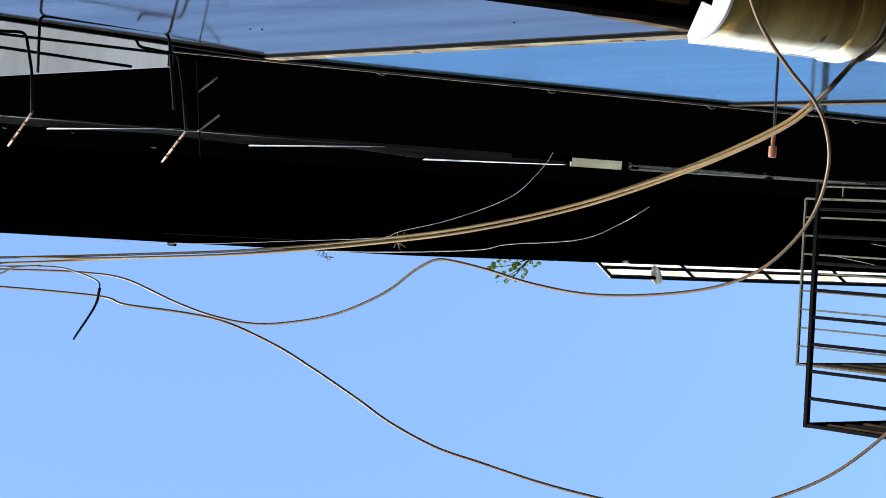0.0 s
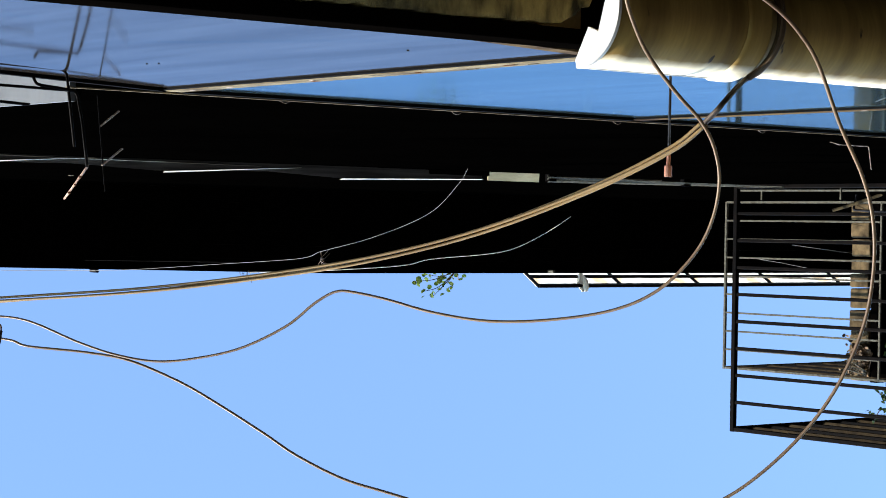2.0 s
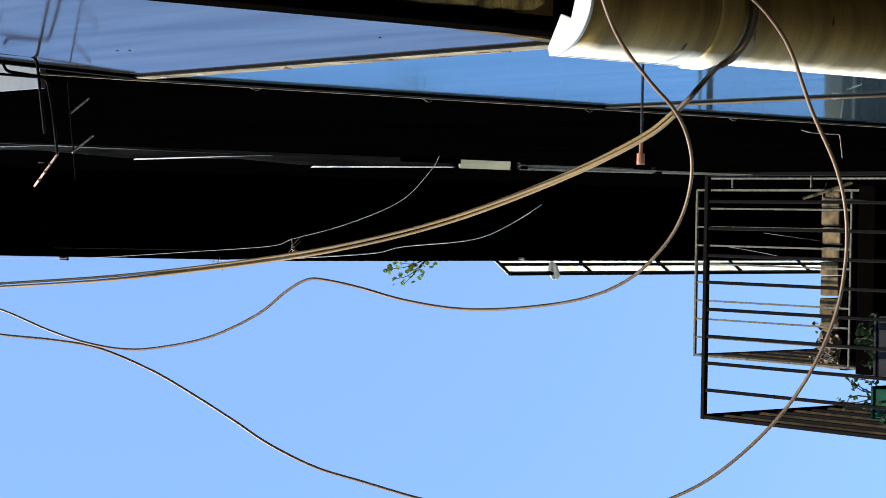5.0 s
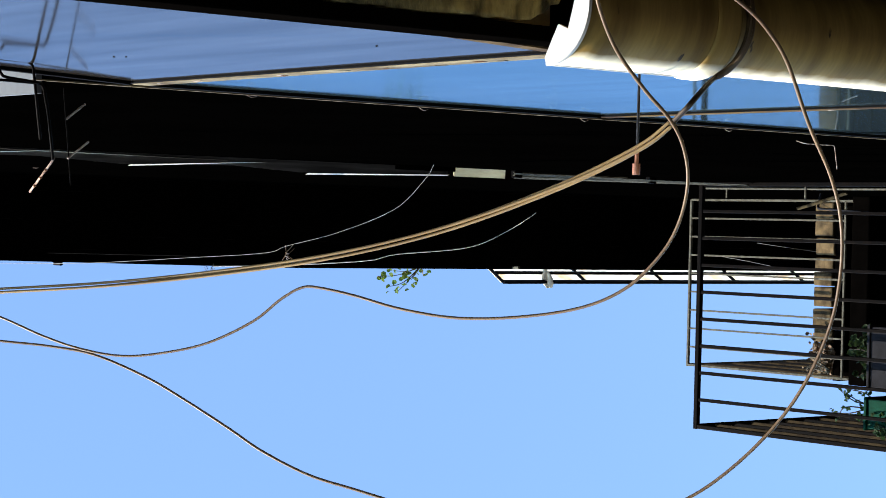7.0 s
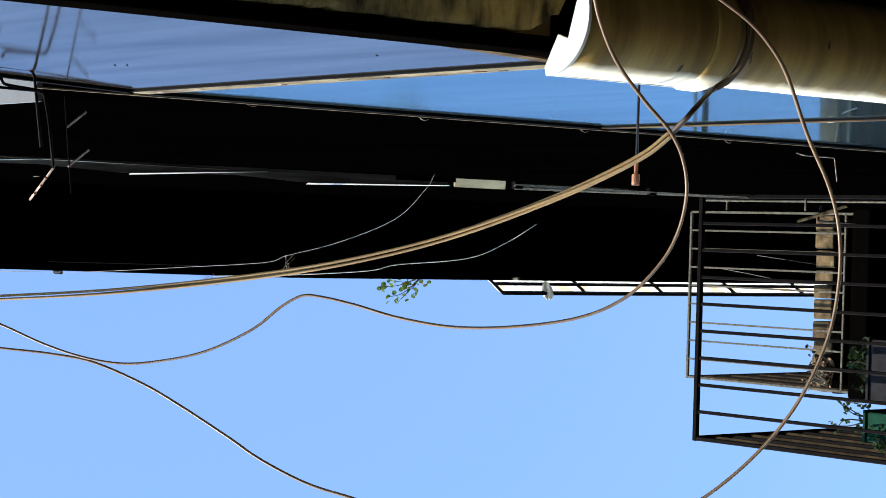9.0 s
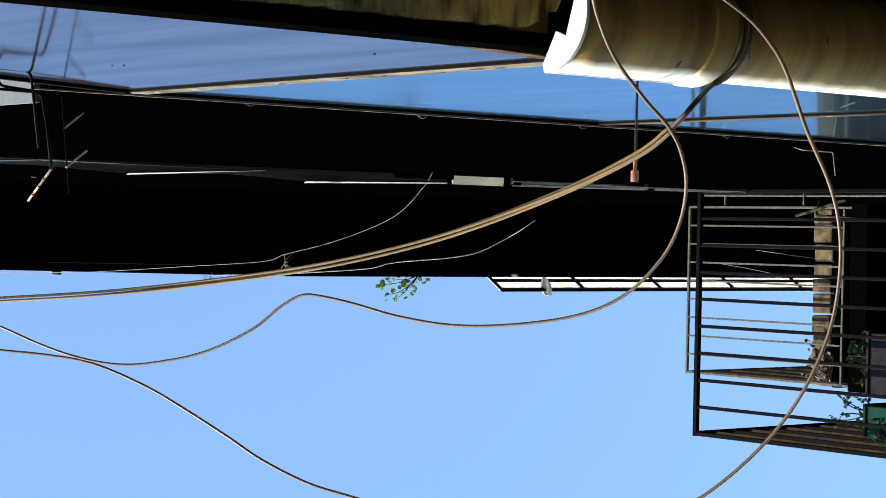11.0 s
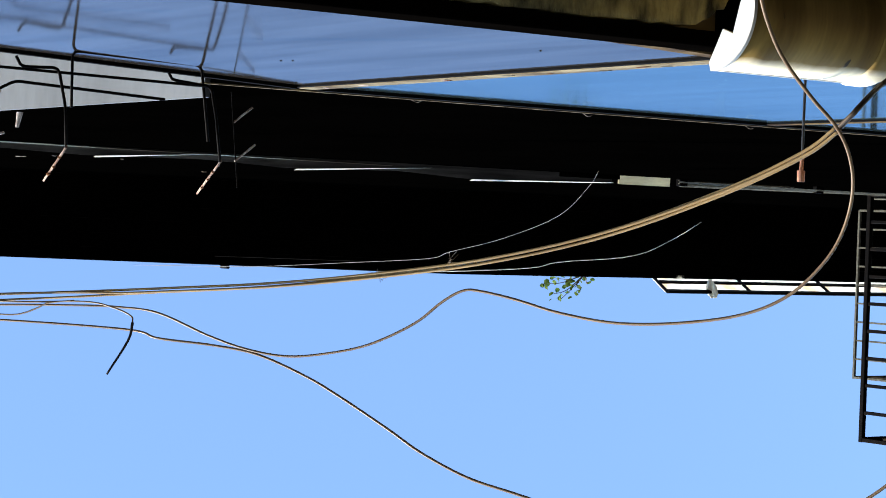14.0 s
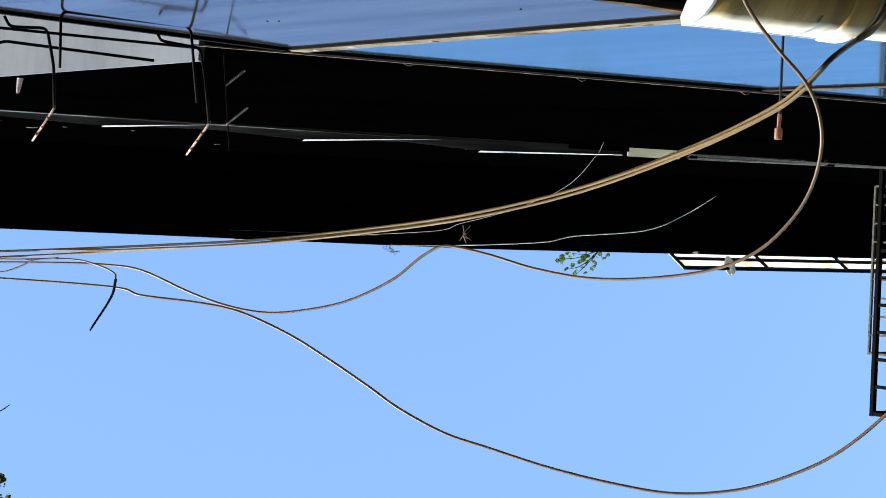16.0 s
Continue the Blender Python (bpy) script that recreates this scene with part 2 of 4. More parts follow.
al.new(at.outputs[0], ax.inputs[2])
al.new(ax.outputs[0], ao.inputs["Surface"])


# ---- mesh helpers ----
def mesh_of(name, bm, mat, smooth=False):
    bmesh.ops.recalc_face_normals(bm, faces=bm.faces)
    me = bpy.data.meshes.new(name)
    bm.to_mesh(me)
    bm.free()
    for m in mat if isinstance(mat, (list, tuple)) else [mat]:
        me.materials.append(m)
    if smooth:
        me.polygons.foreach_set("use_smooth", [True] * len(me.polygons))
    return me


def part(name, bm, mat, parent=None, label="", smooth=False):
    ob = new(name, mesh_of(name, bm, mat, smooth))
    if parent:
        ob.parent = parent
    return tagged(ob, label)


def thing(name, at, label, category, group="", kind=""):
    ob = new(name)
    ob.location = at
    ob.empty_display_size = 0.05
    return tagged(ob, label, category, group, kind)


def under(ob, parent):
    """Parents ob and keeps it where it stands."""
    ob.parent = parent
    ob.matrix_parent_inverse = Matrix.Translation(parent.location).inverted()
    return ob


def box(bm, lo, hi, bevel=0.0):
    c = [(a + b) / 2 for a, b in zip(lo, hi)]
    s = [abs(b - a) for a, b in zip(lo, hi)]
    got = bmesh.ops.create_cube(bm, size=1, matrix=Matrix.Translation(c) @ Matrix.Diagonal((*s, 1)))
    if bevel:
        edges = list({e for v in got["verts"] for e in v.link_edges})
        bmesh.ops.bevel(bm, geom=edges, offset=bevel, segments=2, affect="EDGES", profile=0.6)
    return bm


def boxed(lo, hi, bevel=0.0):
    return box(bmesh.new(), lo, hi, bevel)


def smooth_path(points, per=6):
    pts = [Vector(p) for p in points]
    ext = [2 * pts[0] - pts[1]] + pts + [2 * pts[-1] - pts[-2]]
    out = []
    for i in range(1, len(ext) - 2):
        a, b, c, d = ext[i - 1 : i + 3]
        for k in range(per):
            t = k / per
            out.append(0.5 * (2 * b + (c - a) * t + (2 * a - 5 * b + 4 * c - d) * t * t + (3 * b - a - 3 * c + d) * t**3))
    return out + [pts[-1]]


def sweep(bm, points, radius, sides=8, taper=None, shift=None):
    """A round tube along points. taper: radius at the far end; shift(i): a sidewise offset."""
    pts = [Vector(p) for p in points]
    rings, side = [], None
    for i, p in enumerate(pts):
        way = (pts[min(i + 1, len(pts) - 1)] - pts[max(i - 1, 0)]).normalized()
        if side is None:
            side = way.orthogonal().normalized()
        side = (side - way * side.dot(way)).normalized()
        up = way.cross(side)
        r = radius if taper is None else radius + (taper - radius) * i / (len(pts) - 1)
        q = p + (shift(i, side, up) if shift else Vector())
        rings.append([bm.verts.new(q + r * (math.cos(a) * side + math.sin(a) * up)) for a in (2 * math.pi * k / sides for k in range(sides))])
    for a, b in zip(rings, rings[1:]):
        for k in range(sides):
            bm.faces.new((a[k], a[(k + 1) % sides], b[(k + 1) % sides], b[k]))
    bm.faces.new(rings[0][::-1])
    bm.faces.new(rings[-1])
    return bm


def tube(points, radius, sides=8, bend=0, taper=None):
    """A tube of straight runs, its bends rounded by bend metres."""
    pts = [Vector(p) for p in points]
    if bend:
        out = [pts[0]]
        for a, b, c in zip(pts, pts[1:], pts[2:]):
            u, v = (a - b), (c - b)
            r = min(bend, u.length * 0.45, v.length * 0.45)
            s, e = b + u.normalized() * r, b + v.normalized() * r
            out += [(1 - t) ** 2 * s + 2 * t * (1 - t) * b + t * t * e for t in (0, 0.25, 0.5, 0.75, 1)]
        pts = out + [pts[-1]]
    return sweep(bmesh.new(), pts, radius, sides, taper)


def leaf_mesh(bm, at, n, size, long=1.3):
    """One small cupped leaf."""
    n = Vector(n).normalized()
    s = n.orthogonal().normalized()
    s = (Matrix.Rotation(random.uniform(0, 6.28), 3, n) @ s).normalized()
    u = n.cross(s)
    at = Vector(at)
    ring = [at + size * (math.cos(a) * s * long + math.sin(a) * u) + n * size * 0.25 * math.cos(2 * a) for a in (k * math.pi / 3 for k in range(6))]
    vs = [bm.verts.new(p) for p in ring]
    mid = bm.verts.new(at - n * size * 0.12)
    for k in range(6):
        bm.faces.new((vs[k], vs[(k + 1) % 6], mid))


def rnd(a=1.0):
    return Vector((random.uniform(-a, a), random.uniform(-a, a), random.uniform(-a, a)))


# ---- ground and building shell ----
XF = 0.24          # facade plane
Z_EAVE = 12.6
bm = bmesh.new()
bmesh.ops.create_grid(bm, x_segments=40, y_segments=40, size=600)
tagged(part("ground", bm, M_GROUND), "dark asphalt yard reaching to the horizon", "ground", kind="structure")

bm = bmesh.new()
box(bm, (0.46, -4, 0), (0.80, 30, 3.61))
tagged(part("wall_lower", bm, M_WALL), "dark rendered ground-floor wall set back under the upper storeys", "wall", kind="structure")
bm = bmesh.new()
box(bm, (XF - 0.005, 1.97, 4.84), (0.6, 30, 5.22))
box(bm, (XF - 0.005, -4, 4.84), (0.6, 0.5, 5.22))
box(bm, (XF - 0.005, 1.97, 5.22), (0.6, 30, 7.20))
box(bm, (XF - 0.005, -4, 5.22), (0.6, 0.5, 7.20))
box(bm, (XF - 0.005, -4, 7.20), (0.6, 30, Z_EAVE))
tagged(part("wall_upper", bm, M_WALL), "rendered upper facade with a window recess, its shade put into a black colour", "wall", kind="structure")
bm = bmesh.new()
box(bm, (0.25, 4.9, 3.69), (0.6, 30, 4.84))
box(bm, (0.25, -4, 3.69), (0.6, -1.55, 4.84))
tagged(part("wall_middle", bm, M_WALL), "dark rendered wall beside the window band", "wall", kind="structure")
bm = bmesh.new()
box(bm, (0.6, 29.7, 0), (8, 30, Z_EAVE))
box(bm, (0.6, -4, 0), (8, -3.7, Z_EAVE))
box(bm, (7.7, -3.7, 0), (8, 29.7, Z_EAVE))
tagged(part("wall_back", bm, M_CONC), "plain grey rendered outer walls of the house", "wall", kind="structure")
tagged(part("floor_upper", boxed((0.8, -3.7, 3.3), (7.7, 29.7, 3.44)), M_CONC), "plain concrete floor slab inside the house", "floor", kind="structure")
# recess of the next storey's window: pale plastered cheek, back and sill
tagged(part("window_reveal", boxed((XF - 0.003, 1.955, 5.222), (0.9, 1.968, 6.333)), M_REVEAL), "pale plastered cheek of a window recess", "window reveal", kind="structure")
# upper cheek painted black where it lies in shade
tagged(part("window_reveal_upper", boxed((XF - 0.003, 1.955, 6.335), (0.9, 1.968, 7.198)), M_WALL), "upper cheek of the window recess, its shade painted black", "window reveal", kind="structure")
# recess bed coloured black in place of shade
tagged(part("floor_recess", boxed((0.282, 0.502, 4.822), (0.899, 1.968, 4.838)), M_SOFFIT), "bed of the window recess, coloured black in place of shade", "floor", kind="structure")
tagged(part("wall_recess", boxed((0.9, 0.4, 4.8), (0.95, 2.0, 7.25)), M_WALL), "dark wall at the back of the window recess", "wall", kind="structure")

# roof: boarded soffit, edge board, felt deck; the overhang narrows towards the near end
def bent_strip(bm, x0, x1, z0, z1):
    """A long board along the eave that follows the bend of the roof edge."""
    rows = []
    for y in (-4, 0, 3.0, 4.2, 5.2, 6.1, 7.0, 7.8, 9.0, 12, 18, 30):
        ease = 0.0155 * (7.8 - min(7.8, max(3.0, y)))
        rows.append([bm.verts.new((x + ease * max(0.0, min(1.0, (XF - x) / 0.53)), y, z)) for x, z in ((x0, z0), (x1, z0), (x1, z1), (x0, z1))])
    for a, b in zip(rows, rows[1:]):
        for k in range(4):
            bm.faces.new((a[k], a[(k + 1) % 4], b[(k + 1) % 4], b[k]))
    bm.faces.new(rows[0][::-1]), bm.faces.new(rows[-1])
    return bm


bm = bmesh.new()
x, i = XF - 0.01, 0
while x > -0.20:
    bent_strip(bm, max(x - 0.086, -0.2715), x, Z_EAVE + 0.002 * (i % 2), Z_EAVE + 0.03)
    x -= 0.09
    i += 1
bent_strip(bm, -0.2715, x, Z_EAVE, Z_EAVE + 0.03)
tagged(part("ceiling_eave", bm, M_SOFFIT), "boards under the roof overhang, their shade put into a black colour", "eave soffit", kind="structure")
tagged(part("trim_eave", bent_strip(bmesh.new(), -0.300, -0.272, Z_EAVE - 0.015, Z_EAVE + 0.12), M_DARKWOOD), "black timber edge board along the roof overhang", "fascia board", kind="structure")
tagged(part("roof", bent_strip(bmesh.new(), -0.272, 8, Z_EAVE + 0.032, Z_EAVE + 0.12), M_TILE), "dark felt roof deck", "roof", kind="structure")

# string course with its pale flashing
tagged(part("trim_ledge", boxed((0.2255, -4, 8.105), (XF - 0.006, 5.25, 8.16), 0.004), M_DARKWOOD), "string course coloured black to blend into the dark facade", "ledge", kind="structure")
for y0, y1, x0, x1, wd in ((2.45, 4.30, 0.2330, 0.2215, 0.0035), (3.09, 3.60, 0.200, 0.231, 0.005), (3.886, 4.48, 0.1915, 0.222, 0.005), (4.669, 5.37, 0.187, 0.203, 0.006)):
    bm = bmesh.new()
    ra, rb = [[bm.verts.new((xo + dx, yy, zz)) for dx, zz in ((-w, 8.098), (0, 8.082), (0.001, 8.084), (-w + 0.001, 8.0995))] for yy, xo, w in ((y0, x0, wd), (y1, x1, 0.3 * wd))]
    bm.faces.new(ra), bm.faces.new(rb[::-1])
    for k in range(4):
        bm.faces.new((ra[k], rb[k], rb[(k + 1) % 4], ra[(k + 1) % 4]))
    tagged(part("trim_flashing", bm, M_WHITE), "thin pale lapped flashing strip on the ledge", "flashing", kind="structure")
for y0, y1, x0, x1 in ((1.2, 3.62, 0.213, 0.222), (3.05, 4.40, 0.201, 0.222), (3.85, 5.10, 0.193, 0.222), (4.64, 5.37, 0.189, 0.205)):
    bm = bmesh.new()
    lo = [bm.verts.new(p) for p in ((0.224, y0 - 0.7, 8.0995), (x0, y0, 8.0995), (x1, y1, 8.0995), (0.2335, y1, 8.0995), (0.2335, y0 - 0.7, 8.0995))]
    hi = [bm.verts.new(v.co + Vector((0, 0, 0.0004 + 0.0001 * y0))) for v in lo]
    bm.faces.new(lo), bm.faces.new(hi[::-1])
    for k in range(5):
        bm.faces.new((lo[k], hi[k], hi[(k + 1) % 5], lo[(k + 1) % 5]))
    for v in bm.verts:
        v.co.z -= 0.0012 * y0
    tagged(part("trim_sheet", bm, M_ZINC), "dull grey lapped zinc sheet under the ledge", "flashing", kind="structure")

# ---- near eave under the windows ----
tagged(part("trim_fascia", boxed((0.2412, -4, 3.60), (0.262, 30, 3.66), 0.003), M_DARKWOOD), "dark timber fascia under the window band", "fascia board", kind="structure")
bm = bmesh.new()
rows = []
for j in range(241):
    y = -1.0 + 2.87 * j / 240
    edge = 0.2655 + 0.006 * noise.noise(Vector((y * 9, 0, 2))) + 0.006 * noise.noise(Vector((y * 40, 5, 0)))
    edge += (0.05 + 0.04 * noise.noise(Vector((y * 55, 1, 9)))) * max(0.0, (y - 1.77) / 0.09) ** 1.5
    row = []
    for k in range(25):
        x = edge + (0.459 - edge) * k / 24
        rough = 0.006 * noise.noise(Vector((x * 60, y * 14, 1))) + 0.004 * noise.noise(Vector((x * 25, y * 60, 7)))
        row.append(bm.verts.new((x, y, 3.602 + max(-0.006, rough) * min(1.0, k / 2))))
    row.append(bm.verts.new((0.459, y, 3.6595)))
    row.append(bm.verts.new((edge, y, 3.6595)))
    rows.append(row)
for a, b in zip(rows, rows[1:]):
    for k in range(len(a)):
        bm.faces.new((a[k], a[(k + 1) % len(a)], b[(k + 1) % len(a)], b[k]))
bm.faces.new(rows[0][::-1]), bm.faces.new(rows[-1])
tagged(part("ceiling_lower_eave", bm, M_EAVEWOOD, smooth=True), "rough mossy brown timber under the lower eave", "eave soffit", kind="structure")
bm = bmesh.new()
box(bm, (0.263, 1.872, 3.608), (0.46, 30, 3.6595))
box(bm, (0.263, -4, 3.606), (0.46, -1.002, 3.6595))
tagged(part("ceiling_lower_boards", bm, M_SOFFIT), "black boards under the lower eave", "eave soffit", kind="structure")
tagged(part("window_ledge", boxed((0.252, -4, 3.6605), (0.6, 30, 3.69)), M_CONC), "concrete ledge under the window band", "ledge", kind="structure")

# ---- window band ----
def window(y0, y1, name):
    w = thing(name, (XF, (y0 + y1) / 2, 3.69), "wide window pane in a weathered timber frame reflecting the sky", "window", "windows of the band", "structure")
    under(part("pane", boxed((XF + 0.002, y0 + (0.036 if y0 < 3 else 0.024), 3.72), (XF + 0.008, y1 - 0.013, 4.80)), M_DUSTY if y1 < 2 else M_GLASS), w)
    wide = 0.034 if y0 < 3 else 0.022
    near = under(part("frame_stile", boxed((XF - 0.0025, y0, 3.69), (XF + 0.04, y0 + wide, 4.82), 0.0012), M_FRAME if y0 < 3 else M_FRAMEDARK, label="weathered grey-brown stile"), w)
    under(part("seal", boxed((XF - 0.0012, y0 + wide + 0.0005, 3.72), (XF + 0.012, y0 + wide + 0.004, 4.80), 0.0006), M_FRAME), near)
    far = under(part("frame_stile", boxed((XF - 0.0010, y1 - 0.009, 3.69), (XF + 0.04, y1 - 0.0005, 4.82), 0.0006), M_GASKET, label="black closing stile"), w)
    under(part("frame_sill", boxed((XF + 0.0005, y0 + wide + 0.0005, 3.69), (XF + 0.04, y1 - 0.0115, 3.719), 0.0006), M_FRAMEDARK), w)
    under(part("frame_head", boxed((XF - 0.0040, y0 + wide + 0.0005, 4.806), (XF + 0.04, y1 - 0.0115, 4.82), 0.0006), M_GASKET), w)
    # flakes of old paint along the stile
    for _ in range(9):
        z = random.uniform(3.75, 4.78)
        q = random.uniform(0.006, wide - 0.004)
        under(part("paint_flake", boxed((XF - 0.0034, y0 + q - 0.003, z), (XF - 0.0026, y0 + q + 0.003, z + random.uniform(0.008, 0.03)), 0.0002), random.choice((M_PEG, M_RUSTDARK, M_PALE))), near)
    return w


for k, y0 in enumerate((-1.52, -0.37, 0.78, 1.93, 3.08)):
    sash = window(y0, y0 + 1.15 if k < 4 else 4.85, "window_%d" % (k + 1))
    if k == 2:
        # this sash hangs slightly inwards from its far edge
        sash.location.x += 0.575 * math.sin(0.04)
        sash.rotation_euler.z = 0.04

tagged(part("trim_head", boxed((XF - 0.0056, 1.74, 4.8315), (XF - 0.0030, 30, 4.8385), 0.0004), M_FRAME), "thin weathered timber strip over the windows", "trim", kind="structure")


# dead flies on the dusty pane, built as small black specks
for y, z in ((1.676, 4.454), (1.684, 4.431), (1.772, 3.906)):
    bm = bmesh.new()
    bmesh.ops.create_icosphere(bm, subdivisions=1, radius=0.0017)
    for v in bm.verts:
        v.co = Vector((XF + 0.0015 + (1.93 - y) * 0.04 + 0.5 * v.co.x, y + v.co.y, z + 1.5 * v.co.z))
    tagged(part("dead_fly", bm, M_GASKET), "tiny black dead fly on the dusty pane", "dirt", "specks on the pane")


# ---- half-round gutter ----
def gutter():
    cx, cz, r, y0, y1 = 0.262, 3.418, 0.069, 1.652, 6.2
    g = thing("rain_gutter", (cx, y0, cz - r), "half-round white plastic gutter, grime and shade painted brown underneath, with tied cables", "gutter")
    bm = bmesh.new()
    rows = []
    for y in [y0, 1.70, 1.78, 1.86, 1.899, 1.901] + list(np.linspace(1.95, y1, 22)):
        sag = 0.004 * math.sin(1.7 * y) + 0.002 * math.sin(5 * y)
        row = []
        big = r if y < 1.9 else 0.065
        for rr, order in ((big, 1), (big - 0.004, -1)):
            for k in range(0, 25)[::order]:
                a = math.pi * (1.02 + 0.96 * k / 24)
                row.append(bm.verts.new((cx + rr * math.cos(a), y, cz + sag + rr * math.sin(a))))
        rows.append(row)
    n = len(rows[0])
    for a, b in zip(rows, rows[1:]):
        for k in range(n):
            bm.faces.new((a[k], a[(k + 1) % n], b[(k + 1) % n], b[k]))
    bm.faces.new(rows[0])
    bm.faces.new(rows[-1][::-1])
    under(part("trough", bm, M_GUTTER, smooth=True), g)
    # broken end cap
    bm = bmesh.new()
    out = [(math.cos(a) * (r + 0.002), math.sin(a) * (r + 0.002)) for a in (math.pi * (1.0 + 0.66 * k / 20) for k in range(21))]
    top = [(0.016, -0.050), (-0.029, -0.036), (-0.023, -0.019), (-0.061, 0.003)]
    prof = out + top
    fa = [bm.verts.new((cx + x, y0 - 0.004, cz + z)) for x, z in prof]
    fb = [bm.verts.new((cx + x, y0 + 0.0005, cz + z)) for x, z in prof]
    bm.faces.new(fa)
    bm.faces.new(fb[::-1])
    for k in range(len(prof)):
        j = (k + 1) % len(prof)
        bm.faces.new((fa[k], fb[k], fb[j], fa[j]))
    under(part("end_cap", bm, M_PVC, label="broken white end cap"), g)
    # rolled outer lip and union clip
    bm = sweep(bmesh.new(), [(cx - r + 0.0012, y, cz + 0.004 * math.sin(1.7 * y) + 0.002 * math.sin(5 * y)) for y in np.linspace(y0, 1.9, 6)], 0.0024, 8)
    under(part("lip", bm, M_PVC, label="bright white rolled lip", smooth=True), g)
    bm = bmesh.new()
    sec = [(1.866, 0.0008), (1.872, 0.003), (1.902, 0.0035), (1.908, 0.0008)]
    rr = [[bm.verts.new((cx + (r + e) * math.cos(a), y, cz + (r + e) * math.sin(a))) for a in (math.pi * (0.98 + 1.02 * k / 20) for k in range(21))] for y, e in sec]
    for a, b in zip(rr, rr[1:]):
        for k in range(20):
            bm.faces.new((a[k], a[k + 1], b[k + 1], b[k]))
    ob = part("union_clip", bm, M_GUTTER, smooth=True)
    ob.modifiers.new("thick", "SOLIDIFY").thickness = 0.002
    under(ob, g)
    # dark ring paints in the shadow line of the joint
    arc = [(cx + (r + 0.0035) * math.cos(a), 1.9085 - 0.010 * math.sin(a), cz + (r + 0.0035) * math.sin(a)) for a in (math.pi * (1.12 + 0.88 * k / 20) for k in range(21))]
    under(part("joint_shadow", sweep(bmesh.new(), arc, 0.0045, 8), M_JOINT, label="dark ring drawn for the joint's shadow line", smooth=True), ob)
    for y in (2.6, 3.9, 5.4):
        bm = bmesh.new()
        pts = [(cx + (r + 0.004) * math.cos(a), y, cz + (r + 0.004) * math.sin(a)) for a in (math.pi * (1 + k / 14) for k in range(15))] + [(cx + r, y, 3.601)]
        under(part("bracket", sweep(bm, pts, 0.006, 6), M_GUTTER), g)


gutter()

# ---- rod with copper end ----
rod = thing("pipe_stub", (XF, 1.98, 3.6), "thin rod above the gutter, its shade coloured black, with a copper end fitting", "pipe")
# rod's run in shade is coloured black up to the sunlit copper end
under(part("rod", tube([(0.459, 1.983, 3.600), (0.108, 1.982, 3.600)], 0.0019), M_CABLEDARK), rod)
sleeve = under(part("sleeve", tube([(0.109, 1.982, 3.6), (0.089, 1.981, 3.6)], 0.0028, 10), M_COPPER, label="copper sleeve"), rod)
under(part("cap", tube([(0.090, 1.981, 3.6), (0.075, 1.981, 3.6)], 0.0052, 12), M_COPPER, label="copper cap"), sleeve)

# ---- cables ----
BUNDLE = [
    (0.335, 1.926, 3.405),
    (0.319, 1.924, 3.370),
    (0.287, 1.921, 3.348),
    (0.249, 1.919, 3.345),
    (0.220, 1.917, 3.357),
    (0.199, 1.915, 3.379),
    (0.191, 1.914, 3.399),
    (0.153, 1.753, 3.276),
    (0.128, 1.750, 3.308),
    (0.098, 1.742, 3.355),
    (0.051, 1.714, 3.462),
    (-0.003, 1.665, 3.616),
    (-0.042, 1.607, 3.775),
    (-0.069, 1.541, 3.938),
    (-0.091, 1.467, 4.107),
    (-0.107, 1.386, 4.281),
    (-0.114, 1.352, 4.352),
    (-0.120, 1.317, 4.412),
    (-0.132, 1.245, 4.557),
    (-0.148, 1.143, 4.763),
    (-0.150, 1.022, 4.997),
    (-0.152, 0.860, 5.310),
    (-0.156, 0.537, 5.935),
    (-0.164, -0.070, 7.108),
    (-0.179, -1.283, 9.453),
    (-0.200, -2.900, 12.580),
]
LOOP = [
    (0.269, 1.535, 3.223),
    (0.236, 1.559, 3.235),
    (0.196, 1.595, 3.245),
    (0.156, 1.644, 3.249),
    (0.126, 1.685, 3.250),
    (0.096, 1.713, 3.255),
    (0.058, 1.735, 3.268),
    (0.013, 1.749, 3.293),
    (-0.027, 1.752, 3.325),
    (-0.068, 1.745, 3.374),
    (-0.094, 1.728, 3.433),
    (-0.109, 1.700, 3.514),
    (-0.114, 1.669, 3.596),
    (-0.106, 1.640, 3.673),
    (-0.092, 1.616, 3.737),
    (-0.084, 1.597, 3.784),
    (-0.084, 1.586, 3.810),
    (-0.100, 1.575, 3.841),
    (-0.132, 1.561, 3.886),
    (-0.164, 1.534, 3.953),
    (-0.181, 1.505, 4.020),
    (-0.188, 1.478, 4.078),
    (-0.182, 1.450, 4.138),
    (-0.167, 1.423, 4.199),
    (-0.140, 1.386, 4.280),
    (-0.135, 1.358, 4.348),
    (-0.136, 1.318, 4.416),
    (-0.143, 1.245, 4.560),
    (-0.157, 1.143, 4.763),
    (-0.160, 0.860, 5.310),
    (-0.170, -0.070, 7.108),
    (-0.183, -1.283, 9.453),
    (-0.200, -2.900, 12.580),
]
